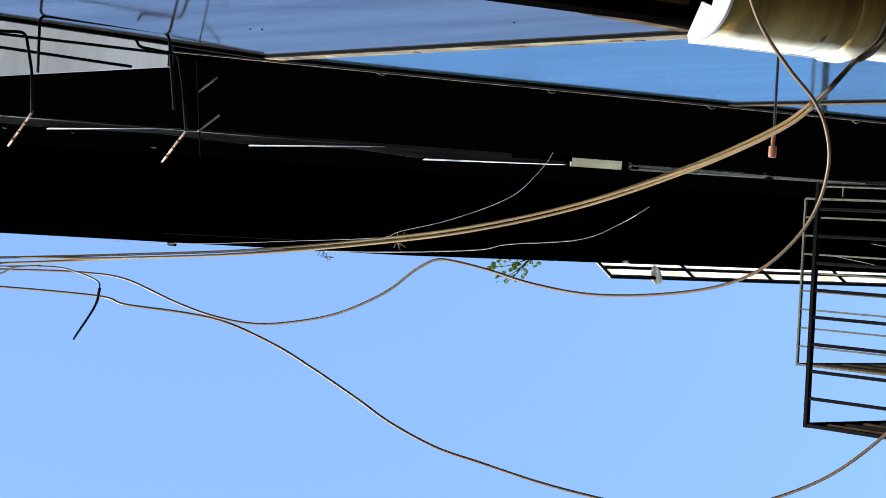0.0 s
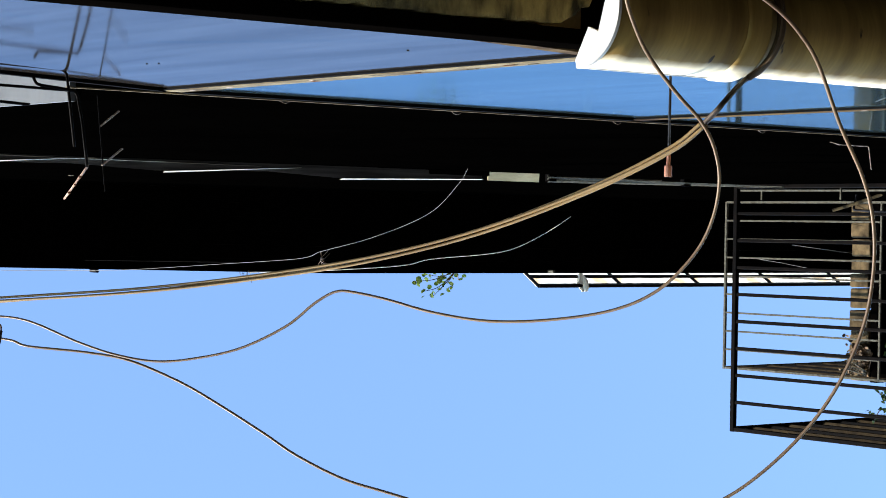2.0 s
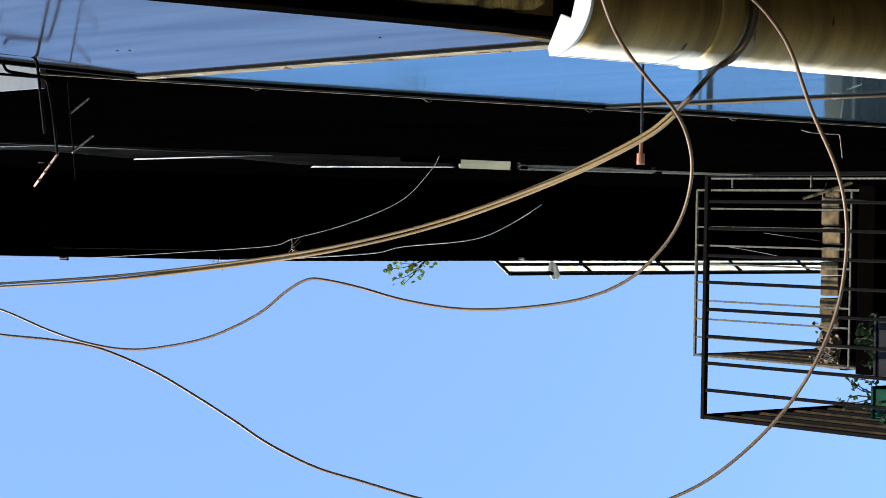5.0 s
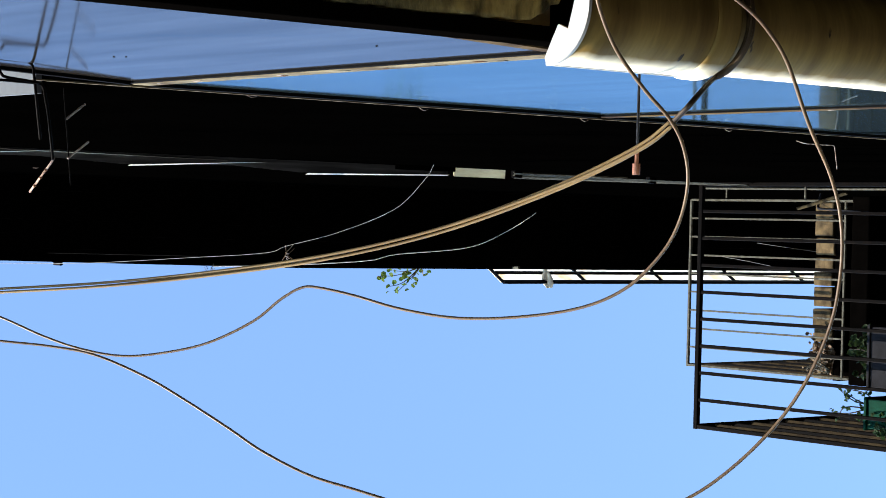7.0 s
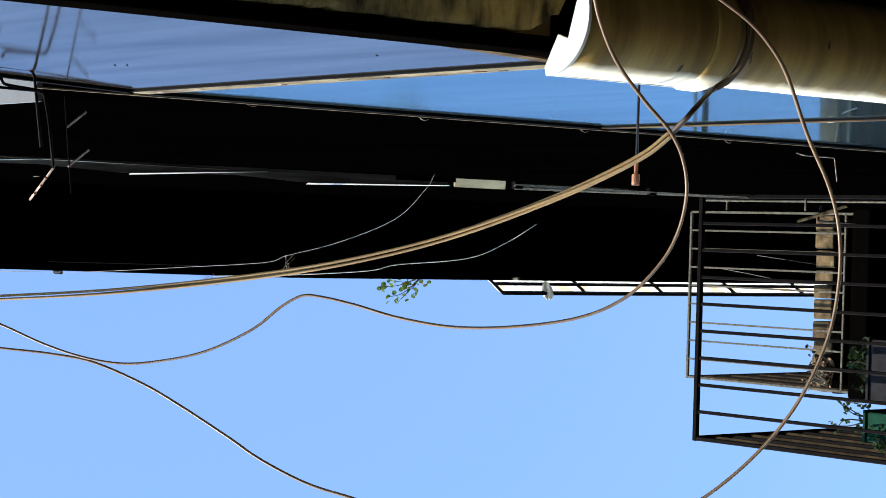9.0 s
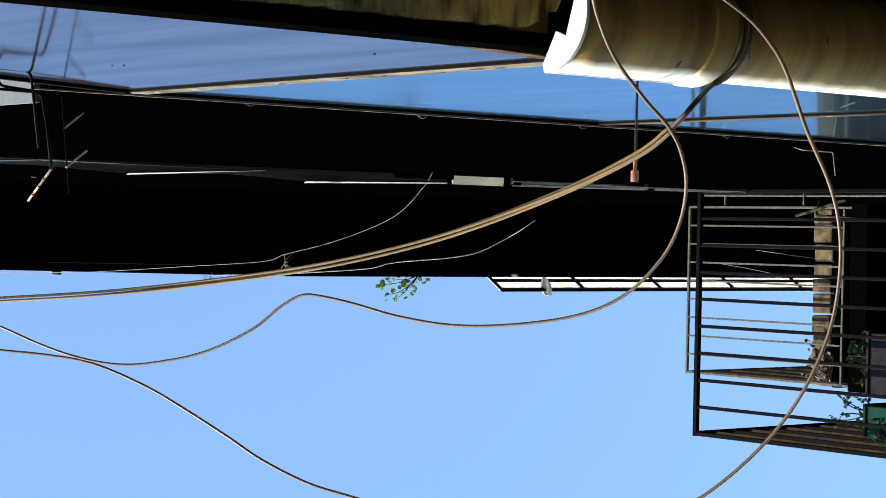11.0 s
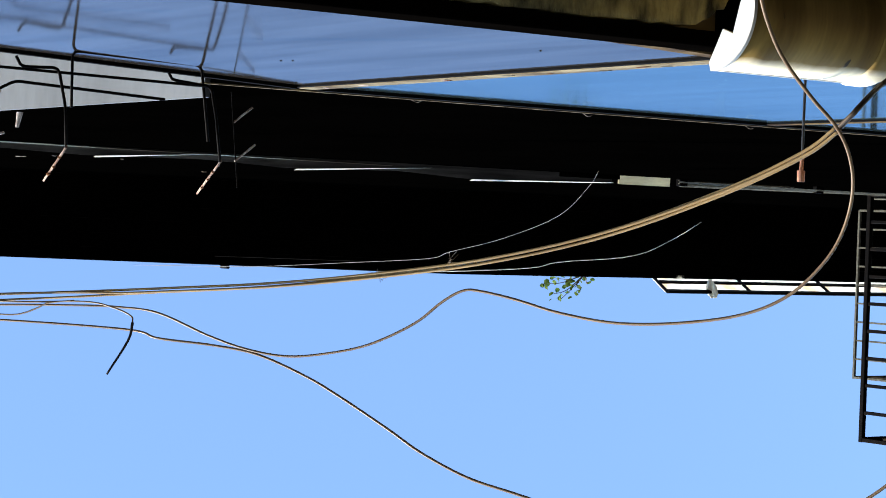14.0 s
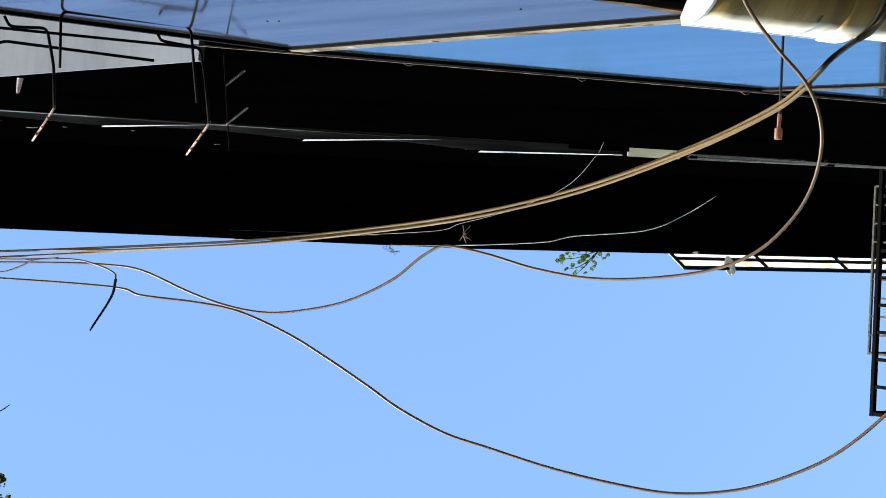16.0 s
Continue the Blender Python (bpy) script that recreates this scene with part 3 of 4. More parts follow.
BIG = [
    (0.265, 1.594, 3.111),
    (0.238, 1.647, 3.103),
    (0.214, 1.680, 3.100),
    (0.183, 1.711, 3.101),
    (0.122, 1.756, 3.109),
    (0.065, 1.802, 3.114),
    (0.015, 1.832, 3.123),
    (-0.043, 1.855, 3.141),
    (-0.108, 1.871, 3.169),
    (-0.183, 1.876, 3.214),
    (-0.247, 1.868, 3.267),
    (-0.305, 1.850, 3.331),
    (-0.340, 1.827, 3.388),
    (-0.366, 1.799, 3.453),
    (-0.379, 1.764, 3.527),
    (-0.376, 1.730, 3.597),
    (-0.364, 1.687, 3.686),
    (-0.346, 1.646, 3.771),
    (-0.332, 1.616, 3.830),
    (-0.306, 1.586, 3.893),
    (-0.279, 1.564, 3.941),
    (-0.244, 1.534, 4.007),
    (-0.216, 1.506, 4.064),
    (-0.190, 1.468, 4.136),
    (-0.181, 1.432, 4.200),
    (-0.176, 1.386, 4.280),
    (-0.167, 1.365, 4.343),
    (-0.165, 1.247, 4.563),
    (-0.170, 1.143, 4.763),
    (-0.172, 0.860, 5.310),
    (-0.179, -0.070, 7.108),
    (-0.188, -1.283, 9.453),
    (-0.200, -2.900, 12.580),
]
FREE = [
    (-0.200, -2.900, 12.580),
    (-0.179, -1.285, 9.450),
    (-0.164, -0.073, 7.102),
    (-0.156, 0.532, 5.928),
    (-0.152, 0.855, 5.302),
    (-0.150, 1.017, 4.989),
    (-0.148, 1.138, 4.754),
    (-0.138, 1.210, 4.611),
    (-0.135, 1.268, 4.491),
    (-0.129, 1.319, 4.383),
    (-0.135, 1.340, 4.334),
    (-0.145, 1.353, 4.303),
    (-0.154, 1.351, 4.292),
    (-0.180, 1.343, 4.289),
    (-0.228, 1.313, 4.292),
]
SMALL = [
    (-0.200, -2.900, 12.580),
    (-0.184, -1.285, 9.450),
    (-0.173, -0.073, 7.102),
    (-0.167, 0.532, 5.928),
    (-0.164, 0.855, 5.302),
    (-0.162, 1.017, 4.989),
    (-0.161, 1.138, 4.754),
    (-0.159, 1.210, 4.608),
    (-0.156, 1.239, 4.547),
    (-0.154, 1.263, 4.497),
    (-0.143, 1.278, 4.461),
    (-0.134, 1.287, 4.440),
    (-0.128, 1.307, 4.396),
]


def cable(name, points, radius, label, mat=M_CABLE, shift=None, thin=0.7):
    """thin: the share of the radius left at the far end, to fit the camera's view."""
    pts = smooth_path(points, 7)
    ob = part(name, sweep(bmesh.new(), pts, radius, 10, radius * thin, shift), mat, smooth=True)
    return tagged(ob, label, "cable", "cables hanging from the gutter")


def strand(phase):
    """Strands lie close along the sag and part from one another further up."""
    def at(i, side, up):
        wide = 0.0027 + 0.0030 * max(0.0, min(1.0, (i - 105) / 25))
        a = phase + i * 0.055 + 0.9 * math.sin(i * 0.09 + 2 * phase)
        return wide * (math.cos(a) * side + math.sin(a) * up)
    return at


# each strand's shade by the gutter is painted as a darker length
for ph in (0.0, 2.1, 4.2):
    bright = cable("cable", BUNDLE[8:], 0.0021, "tan cable twisted into a sagging bundle", shift=(lambda f: lambda i, side, up: f(i + 56, side, up))(strand(ph)))
    shaded = part("shaded_length", sweep(bmesh.new(), smooth_path(BUNDLE[:9], 7), 0.00225, 10, shift=strand(ph)), M_CABLESHADE, bright, "dark length painting in the shade by the gutter", smooth=True)
cable("cable", LOOP, 0.0022, "brown cable hanging in a loose wavy loop", M_CABLEBROWN, thin=0.7)
cable("cable", BIG, 0.0023, "brown cable hanging in a wide round loop", M_CABLEBROWN, thin=0.75)
cable("cable", SMALL, 0.0017, "short brown cable branching from the bundle", M_CABLEBROWN)
cable("cable", FREE[:13], 0.0017, "brown cable running to a cut end", M_CABLEBROWN)
cable("cable", FREE[12:], 0.0022, "black cut cable end hanging free", M_CABLEDARK)
# ---- laundry rack, standing against the upper part of the panes ----
def spread(points, f):
    """Moves points set 2.7 m over eye height f times further off, keeping the camera's view."""
    return [Vector((f * p[0], f * p[1], 1.6 + f * (p[2] - 1.6))) for p in points]


ZR = 4.3
UP = 1.148
rack = thing("laundry_rack", (0.25, 1.47, 4.65), "tubular steel laundry rack, arms coloured dark, sunlit rusty prongs coloured pale", "laundry rack")
for pts in (
    [(0.214, 1.163, ZR), (0.202, 1.170, ZR), (0.200, 1.177, ZR), (0.202, 1.227, ZR), (0.149, 1.239, ZR), (0.091, 1.242, ZR)],
    [(0.208, 1.399, ZR), (0.199, 1.404, ZR), (0.197, 1.412, ZR), (0.192, 1.469, ZR), (0.147, 1.479, ZR), (0.082, 1.488, ZR)],
    [(0.226, 0.985, ZR), (0.207, 0.998, ZR), (0.206, 1.052, ZR), (0.150, 1.058, ZR), (0.092, 1.061, ZR)],
):
    run_of = spread(pts, UP)
    p = under(part("arm", tube(run_of, 0.0026, 8, 0.011), M_STEEL, smooth=True), rack)
    e = run_of[-1]
    # prongs beyond the eave's shadow edge get a paler, sunlit rust
    q = part("prong", tube([e + Vector((0.004, 0, 0)), e, e + UP * Vector((-0.047, -0.010, 0.050))], 0.0027, 8, 0.006, 0.0019), M_RUSTLIT, label="rust-flaked prong, its sunlight put into a pale colour", smooth=True)
    under(q, p)
    for f in (0.3, 0.55, 0.8):
        c = e + f * UP * Vector((-0.047, -0.010, 0.050))
        bm = bmesh.new()
        bmesh.ops.create_icosphere(bm, subdivisions=1, radius=0.0034, matrix=Matrix.Translation(c + rnd(0.001)) @ Matrix.Diagonal((1.0, 0.9, random.uniform(1.0, 1.8), 1)))
        under(part("rust_scab", bm, M_RUSTDARK), p)
under(part("hoop", tube(spread([(0.148, 1.250, ZR + 0.004), (0.228, 1.249, ZR + 0.004), (0.222, 1.454, ZR + 0.004), (0.111, 1.469, ZR + 0.004)], UP), 0.0025, 8, 0.013), M_STEEL, smooth=True), rack)
under(part("rail", tube(spread([(0.228, 0.80, ZR + 0.004), (0.203, 0.81, ZR + 0.004), (0.192, 1.469, ZR + 0.002)], UP), 0.0024, 8, 0.01), M_STEEL), rack)
under(part("rail", tube(spread([(0.150, 1.110, ZR + 0.010), (0.180, 1.167, ZR + 0.010), (0.169, 1.399, ZR + 0.010)], UP), 0.0025, 8, 0.01), M_STEEL), rack)
HIGH = 1.255
hook = thing("line_bracket", (0.234, 1.886, 4.99), "thin dark bracket with two pale slanting pegs", "bracket")
under(part("stem", tube(spread([(0.187, 1.503, ZR), (0.046, 1.518, ZR)], HIGH), 0.0014), M_STEEL), hook)
for a, b in (((0.142, 1.508, ZR), (0.166, 1.539, ZR)), ((0.085, 1.512, ZR), (0.111, 1.546, ZR))):
    under(part("peg", tube(spread([a, b], HIGH), 0.0021, 8), M_PEG, label="pale flaking peg"), hook)


post = thing("line_bracket", (0.236, 1.105, 4.3), "stout dark bracket with four bleached pegs", "bracket")
under(part("stem", boxed((0.070, 1.100, ZR - 0.005), (0.2345, 1.111, ZR + 0.005), 0.002), M_STEEL), post)
for a, c in (((0.150, 1.096, ZR - 0.008), (0.163, 1.104, ZR - 0.010)), ((0.089, 1.085, ZR - 0.008), (0.104, 1.108, ZR - 0.010)), ((0.095, 1.113, ZR), (0.107, 1.149, ZR)), ((0.146, 1.113, ZR), (0.164, 1.142, ZR))):
    under(part("peg", tube([a, c], 0.0018, 8), M_PEG, label="bleached peg"), post)
latch = thing("wall_peg", (0.236, 1.999, 6.210), "short bleached peg standing off the wall beside the recess", "peg")
under(part("stub", tube([(0.236, 1.999, 6.210), (0.199, 1.997, 6.220)], 0.008, 10, 0, 0.004), M_PEG), latch)
for y0, x0 in ((2.592, 0.224), (3.03, 0.224), (3.476, 0.224), (2.18, 0.226)):
    w = part("wire_curl", tube([(0.2335, y0, 4.829), (x0 + 0.006, y0 + 0.004, 4.828), (x0 + 0.003, y0 + 0.012, 4.827), (x0 + 0.007, y0 + 0.022, 4.828)], 0.0005, 6, 0.006), M_PEG)
    tagged(w, "short curl of bare wire over the windows", "wire", "wire curls")
wallpipe = thing("thin_pipe", (0.228, 4.08, 5.06), "thin bent pale pipe standing off the dark wall", "pipe")
under(part("pipe", tube([(0.2345, 4.020, 5.09), (0.228, 4.034, 5.075), (0.226, 4.127, 5.055), (0.166, 4.127, 5.045)], 0.0013, 8, 0.006), M_PEG), wallpipe)

lou = thing("wooden_louvre", (0.235, 2.44, 8.06), "small red-brown slatted louvre under the ledge", "louvre")
for k in range(5):
    xk = 0.199 + 0.0095 * k
    under(part("slat", boxed((xk, 2.30, 8.060), (xk + 0.006, 2.545, 8.098), 0.001), M_LOUVRE), lou)
under(part("frame", boxed((0.197, 2.5455, 8.055), (0.2345, 2.556, 8.0985), 0.001), M_DARKWOOD), lou)
jb = thing("junction_box", (0.23, 1.93, 6.44), "small grey junction box on the wall beside the recess", "junction box")
under(part("case", boxed((0.205, 1.93, 6.43), (0.2345, 1.995, 6.52), 0.003), M_GREY), jb)
under(part("lid", boxed((0.2015, 1.934, 6.434), (0.2045, 1.991, 6.516), 0.001), M_ZINC), jb)

# ---- balconies ----
def balcony(y0, y1, x0, x1, z_top, z_low, bars, side_bars, paint, r, label):
    b = thing("balcony", (x0, y0, z_low - 0.12), label, "balcony", "balconies")
    # slab coloured near-black for the shade on its underside
    under(part("slab", boxed((x1 - 0.03, y0 - 0.05, z_low - 0.22), (XF - 0.006, y1, z_low - 0.09), 0.008), M_DARKWOOD), b)

    def bar(nm, a, c, t):
        lo = [min(p, q) - t for p, q in zip(a, c)]
        hi = [max(p, q) + t for p, q in zip(a, c)]
        ob = under(part(nm, boxed(lo, hi, t * 0.3), paint), b)
        return ob

    bar("top_rail", (x0 - r, y0, z_top), (x1, y0, z_top), r * 1.2)
    bar("bottom_rail", (x0 - r, y0, z_low), (x1, y0, z_low), r)
    bar("top_rail", (x1, y0 + 2.4 * r, z_top), (x1, y1, z_top), r * 1.2)
    bar("bottom_rail", (x1, y0 + 2.4 * r, z_low), (x1, y1, z_low), r)
    for k in range(bars + 1):
        x = x0 + (x1 - x0) * k / bars
        end = k in (0, bars)
        bar("post" if end else "baluster", (x, y0, z_low - (0.09 if end else -r)), (x, y0, z_top - r * 1.2), r * (1.0 if end else 0.8))
    for k in range(1, side_bars + 1):
        y = y0 + (y1 - y0) * k / side_bars
        ob = bar("baluster", (x1, y, z_low + r), (x1, y, z_top - r * 1.2), r * 0.8)
        # alternate brown and black bars paint in lit lines and shade
        ob.data.materials[0] = M_BARLIT if k % 2 else M_STEEL
    return b


balcony(7.2, 8.45, 0.222, -0.922, 8.418, 7.12, 9, 10, M_STEEL, 0.0098, "balcony with dark painted steel bar railing and planters")
balcony(10.0, 11.5, 0.205, -0.882, 11.160, 9.865, 9, 11, M_PALE, 0.0072, "higher balcony with flaking pale steel bar railing")

# tan concrete beam behind the higher railing; gaps stand in for bar shadows
bench = thing("concrete_beam", (-0.35, 10.3, 9.776), "tan stained concrete beam along the higher balcony, cut where bar shadows fall", "bench")
x = -0.915
while x < 0.17:
    wd = random.uniform(0.085, 0.125)
    lift = random.uniform(-0.006, 0.008)
    under(part("seat_block", boxed((x, 10.22 + random.uniform(0, 0.012), 10.146 + lift), (min(x + wd, 0.2), 10.42, 10.292 + lift), 0.01), M_BEAM), bench)
    x += wd + random.uniform(0.006, 0.022)
under(part("board", boxed((-0.92, 10.24, 10.085), (0.2, 10.44, 10.138), 0.004), M_DARKWOOD), bench)
for sx in (-0.88, 0.16):
    under(part("leg", boxed((sx - 0.02, 10.24, 9.776), (sx + 0.02, 10.40, 10.084), 0.003), M_DARKWOOD), bench)
pole = thing("wooden_pole", (0.12, 9.2, 9.0), "grey weathered pole leaning across the balcony", "pole")
under(part("shaft", tube([(0.232, 9.25, 9.43), (0.145, 9.2, 9.412), (0.121, 9.2, 8.935), (0.10, 9.2, 8.50), (0.234, 9.2, 8.2)], 0.007, 8, 0.02), M_GREY), pole)
stay = thing("stick", (0.18, 9.2, 9.4), "short green-grey stick fixed slantwise to the wall", "stick")
under(part("shaft", tube([(0.143, 9.2, 9.56), (0.17, 9.2, 9.44), (0.234, 9.2, 9.20)], 0.010, 8, 0.03), M_STONE), stay)
flat = thing("downpipe", (0.225, 7.9, 8.7), "thin grey pipe on the wall above the balcony", "pipe")
under(part("pipe", tube([(0.226, 8.0, 9.15), (0.226, 8.1, 8.45), (0.226, 8.1, 7.0)], 0.006), M_PALE), flat)
for z in (9.02, 8.49):
    under(part("clip", boxed((0.176, 8.02, z), (0.2345, 8.03, z + 0.008)), M_PALE), flat)


def bush(name, at, spread, count, size, mat, label, stems=6, stem_mat=None):
    t = thing(name, at, label, "plant")
    bm, st = bmesh.new(), bmesh.new()
    at = Vector(at)
    for s in range(stems):
        tip = at + Vector((random.uniform(-1, 1) * spread[0], random.uniform(-1, 1) * spread[1], random.uniform(0.4, 1) * spread[2]))
        mid = at.lerp(tip, 0.5) + rnd(0.25 * max(spread[0], spread[2]))
        pts = smooth_path([at + rnd(spread[0] * 0.2), mid, tip], 4)
        sweep(st, pts, 0.004, 5, 0.0015)
        for k in range(count // stems):
            p = random.choice(pts[2:]) + rnd(size * 1.8)
            leaf_mesh(bm, p, rnd() + Vector((0, -0.6, -0.4)), size * random.uniform(0.6, 1.2))
    under(part("stems", st, stem_mat or M_BARK), t)
    under(part("leaves", bm, mat), t)
    return t


# slack wires across the higher balcony, fixed at the railing and the wall
for run_of in ([(-0.067, 10.00, 10.580), (-0.090, 10.05, 10.375), (-0.113, 10.235, 10.288)], [(-0.157, 10.004, 10.930), (-0.184, 10.0, 10.670), (-0.213, 10.0, 10.440)]):
    ob = part("slack_wire", sweep(bmesh.new(), smooth_path(run_of, 4), 0.0016, 6), M_STRING)
    tagged(ob, "thin pale wire slung across the higher balcony", "wire", "wires on the balcony")


# planters and plants on the lower balcony
def planter(lo, hi, mat, label):
    t = thing("planter_box", ((lo[0] + hi[0]) / 2, lo[1], lo[2]), label, "planter")
    tr = under(part("trough", boxed(lo, hi, 0.006), mat), t)
    under(part("rim", boxed((lo[0] - 0.008, lo[1] - 0.008, hi[2] + 0.001), (hi[0] + 0.008, hi[1] + 0.008, hi[2] + 0.015), 0.003), mat), tr)


tagged(part("shelf", boxed((-0.90, 7.24, 7.30), (0.20, 7.50, 7.33), 0.004), M_STONE), "stained plank shelf behind the balcony railing", "shelf")
planter((-0.85, 7.28, 7.331), (-0.72, 7.46, 7.47), M_GREEN, "green plastic planter box on the balcony")
planter((-0.67, 7.28, 7.331), (-0.40, 7.46, 7.46), M_GREY, "grey plastic planter box on the balcony")
for k in range(6):
    x = -0.84 + 0.19 * k
    t = thing("stone_block", (x, 7.3, 7.03), "mottled tan stone block on the balcony slab", "stone", "stones on the slab")
    under(part("block", boxed((x - 0.07, 7.26, 7.031), (x + 0.085, 7.5, 7.298), 0.015), M_STONE), t)
bush("potted_plant", (-0.55, 7.34, 7.47), (0.14, 0.05, 0.15), 200, 0.012, M_SHRUB, "leafy green plant in the grey planter", 9)
bush("potted_plant", (-0.76, 7.34, 7.48), (0.08, 0.04, 0.25), 60, 0.009, M_SHRUB, "wispy dark-berried plant in the green planter", 6)
bush("potted_plant", (-0.84, 7.30, 7.36), (0.06, 0.03, 0.08), 40, 0.013, M_SHRUB, "trailing green plant at the planter's end", 5)
bush("dry_plant", (-0.78, 10.19, 10.12), (0.13, 0.03, 0.16), 220, 0.012, M_DRY, "dry brown plant hanging over the troughs", 9, M_DRY)
bush("dry_plant", (-0.86, 10.16, 10.10), (0.08, 0.03, 0.22), 12, 0.010, M_DRY, "pale dry straw hanging from the balcony", 10, M_PALE)
weed = thing("roof_plant", (-0.29, 8.98, 12.72), "small round-leaved weed growing from the roof edge", "plant")
random.seed(21)
for tip, n in (((-0.43, 8.70, 12.74), 11), ((-0.46, 8.78, 12.72), 8), ((-0.36, 8.65, 12.78), 9), ((-0.38, 8.93, 12.76), 6), ((-0.32, 8.80, 12.80), 8), ((-0.34, 9.06, 12.78), 3)):
    root, tip = Vector((-0.285, 8.98, 12.721)), Vector(tip)
    way = smooth_path([root, root.lerp(tip, 0.5) + Vector((-0.03, 0.01, 0.02)) + rnd(0.015), tip], 6)
    stem = under(part("stem", sweep(bmesh.new(), way, 0.004, 5, 0.0018), M_DRY), weed)
    for _ in range(n):
        q = random.choice(way[4:]) + rnd(0.04)
        bm = bmesh.new()
        leaf_mesh(bm, q, rnd() + Vector((-0.3, -0.5, -0.5)), random.uniform(0.012, 0.021), 1.15)
        under(part("leaf", bm, M_LEAF), stem)

# ---- fittings on the facade ----
bm = bmesh.new()
ra, rb = [[bm.verts.new(p) for p in ((0.200, y + 0.046, 8.138), (0.2335, y, 8.083), (0.2335, y, 8.088), (0.204, y + 0.046, 8.143))] for y in (5.395, 5.67)]
bm.faces.new(ra), bm.faces.new(rb[::-1])
for k in range(4):
    bm.faces.new((ra[k], rb[k], rb[(k + 1) % 4], ra[(k + 1) % 4]))
tagged(part("sheet_panel", bm, M_TANSHEET), "tan sheet metal plate sloping under the ledge line", "metal plate")
tagged(part("dark_block", boxed((0.2165, 5.10, 8.070), (0.2337, 5.392, 8.10), 0.002), M_SOFFIT), "black wooden block beside the tan plate", "block")
run = thing("conduit", (0.21, 5.8, 8.12), "thin pale conduit running along the dark facade", "conduit")
under(part("pipe", tube([(0.212, 5.74, 8.11), (0.216, 7.18, 8.11)], 0.005), M_PALE), run)
under(part("pipe", tube([(0.226, 5.74, 8.11), (0.228, 6.4, 8.11)], 0.0035), M_PALE), run)
bm = bmesh.new()
ra, rb = [[bm.verts.new((x, y + 0.83 * (z - 8.09), z)) for x, z in ((a, 8.125), (b, 8.090), (b, 8.096), (a, 8.131))] for y, a, b in ((5.725, 0.201, 0.223), (7.15, 0.212, 0.218))]
bm.faces.new(ra), bm.faces.new(rb[::-1])
for k in range(4):
    bm.faces.new((ra[k], rb[k], rb[(k + 1) % 4], ra[(k + 1) % 4]))
under(part("cover_strip", bm, M_PALE, label="tapering pale cover strip"), run)
for y in (5.76, 6.55):
    under(part("clip", boxed((0.205, y - 0.02, 8.10), (XF - 0.006, y + 0.02, 8.125)), M_STEEL), run)
for k, y in enumerate((6.09, 4.4, 9.7)):
    hx = (-0.308 if k < 2 else -0.285) + 0.0155 * (7.8 - min(7.8, y))
    t = thing("eave_hook", (hx, y, Z_EAVE), "small metal hook under the roof edge", "hook", "hooks under the eave")
    under(part("pin", tube([(hx, y, Z_EAVE + 0.0), (hx, y, Z_EAVE - 0.08)], 0.012), M_PALE if k == 2 else M_STEEL), t)
S1 = [
    (-0.281, 5.463, 12.514),
    (-0.250, 5.405, 11.362),
    (-0.230, 5.353, 10.805),
    (-0.180, 5.213, 9.795),
    (-0.136, 5.032, 8.893),
    (-0.101, 4.966, 8.635),
    (-0.039, 4.805, 8.071),
    (0.051, 4.587, 7.444),
    (0.151, 4.393, 7.033),
    (0.198, 4.300, 6.870),
]
S2 = [
    (-0.273, 6.725, 11.864),
    (-0.257, 7.008, 11.579),
    (-0.218, 7.359, 11.226),
    (-0.176, 7.486, 11.098),
    (-0.127, 7.774, 10.806),
    (-0.028, 7.933, 10.645),
    (0.105, 8.070, 10.501),
    (0.231, 8.553, 10.797),
]
# sun and shade on the cords are put into white, grey and black
tagged(part("cord", sweep(bmesh.new(), smooth_path(S1, 6), 0.0014, 6, 0.0005), M_STRING), "thin cord drooping under the roof edge, its shade coloured grey", "cord", "drooping cords")
line = thing("cord", S2[0], "cord drooping under the roof edge, coloured white in sun and black in shade", "cord", "drooping cords")
run2 = smooth_path(S2, 6)
cut = len(run2) - 8
under(part("sunlit_length", sweep(bmesh.new(), run2[: cut + 1], 0.0034, 6, 0.0026), M_WHITE), line)
under(part("shade_length", sweep(bmesh.new(), run2[cut:], 0.0026, 6), M_SOFFIT), line)


tagged(part("eave_wire", sweep(bmesh.new(), smooth_path([(-0.221, 6.04, 12.5975), (-0.225, 6.50, 12.595), (-0.231, 7.09, 12.5975)], 5), 0.0022, 6), M_STRING), "thin pale wire stapled under the roof overhang", "wire")
for y, z, l, slope in ((3.138, 9.131, 0.030, 0.5), (3.545, 9.759, 0.028, -1.0), (3.556, 9.446, 0.020, 0.5), (3.844, 9.414, 0.014, 0.4), (4.966, 10.78, 0.018, -0.8), (4.291, 12.15, 0.014, 0.3)):
    bm = bmesh.new()
    l *= 0.6
    sweep(bm, [(XF - 0.006, y - l, z - slope * l), (XF - 0.0075, y, z), (XF - 0.006, y + l, z + slope * l)], 0.0022, 5, 0.001)
    tagged(part("paint_flake", bm, M_PEG), "small pale flake lifting off the dark wall", "paint flake", "flakes on the wall")
bm = sweep(bmesh.new(), [(XF + 0.0014, 2.95, 4.055), (XF + 0.0012, 2.90, 4.0), (XF + 0.0014, 2.845, 3.935)], 0.00035, 6)
tagged(part("paint_drip", bm, M_ZINC), "short white paint streak on the window pane", "paint streak")

# ---- awning above the roof edge ----
aw = thing("awning", (-0.5, 12.0, 15.38), "white translucent awning with dark frame bars and rust stains", "awning")
Y0, Y1 = 12.05, 24.0
lowp, topp = Vector((-0.50, 0, 15.38)), Vector((-0.05, 0, 16.10))


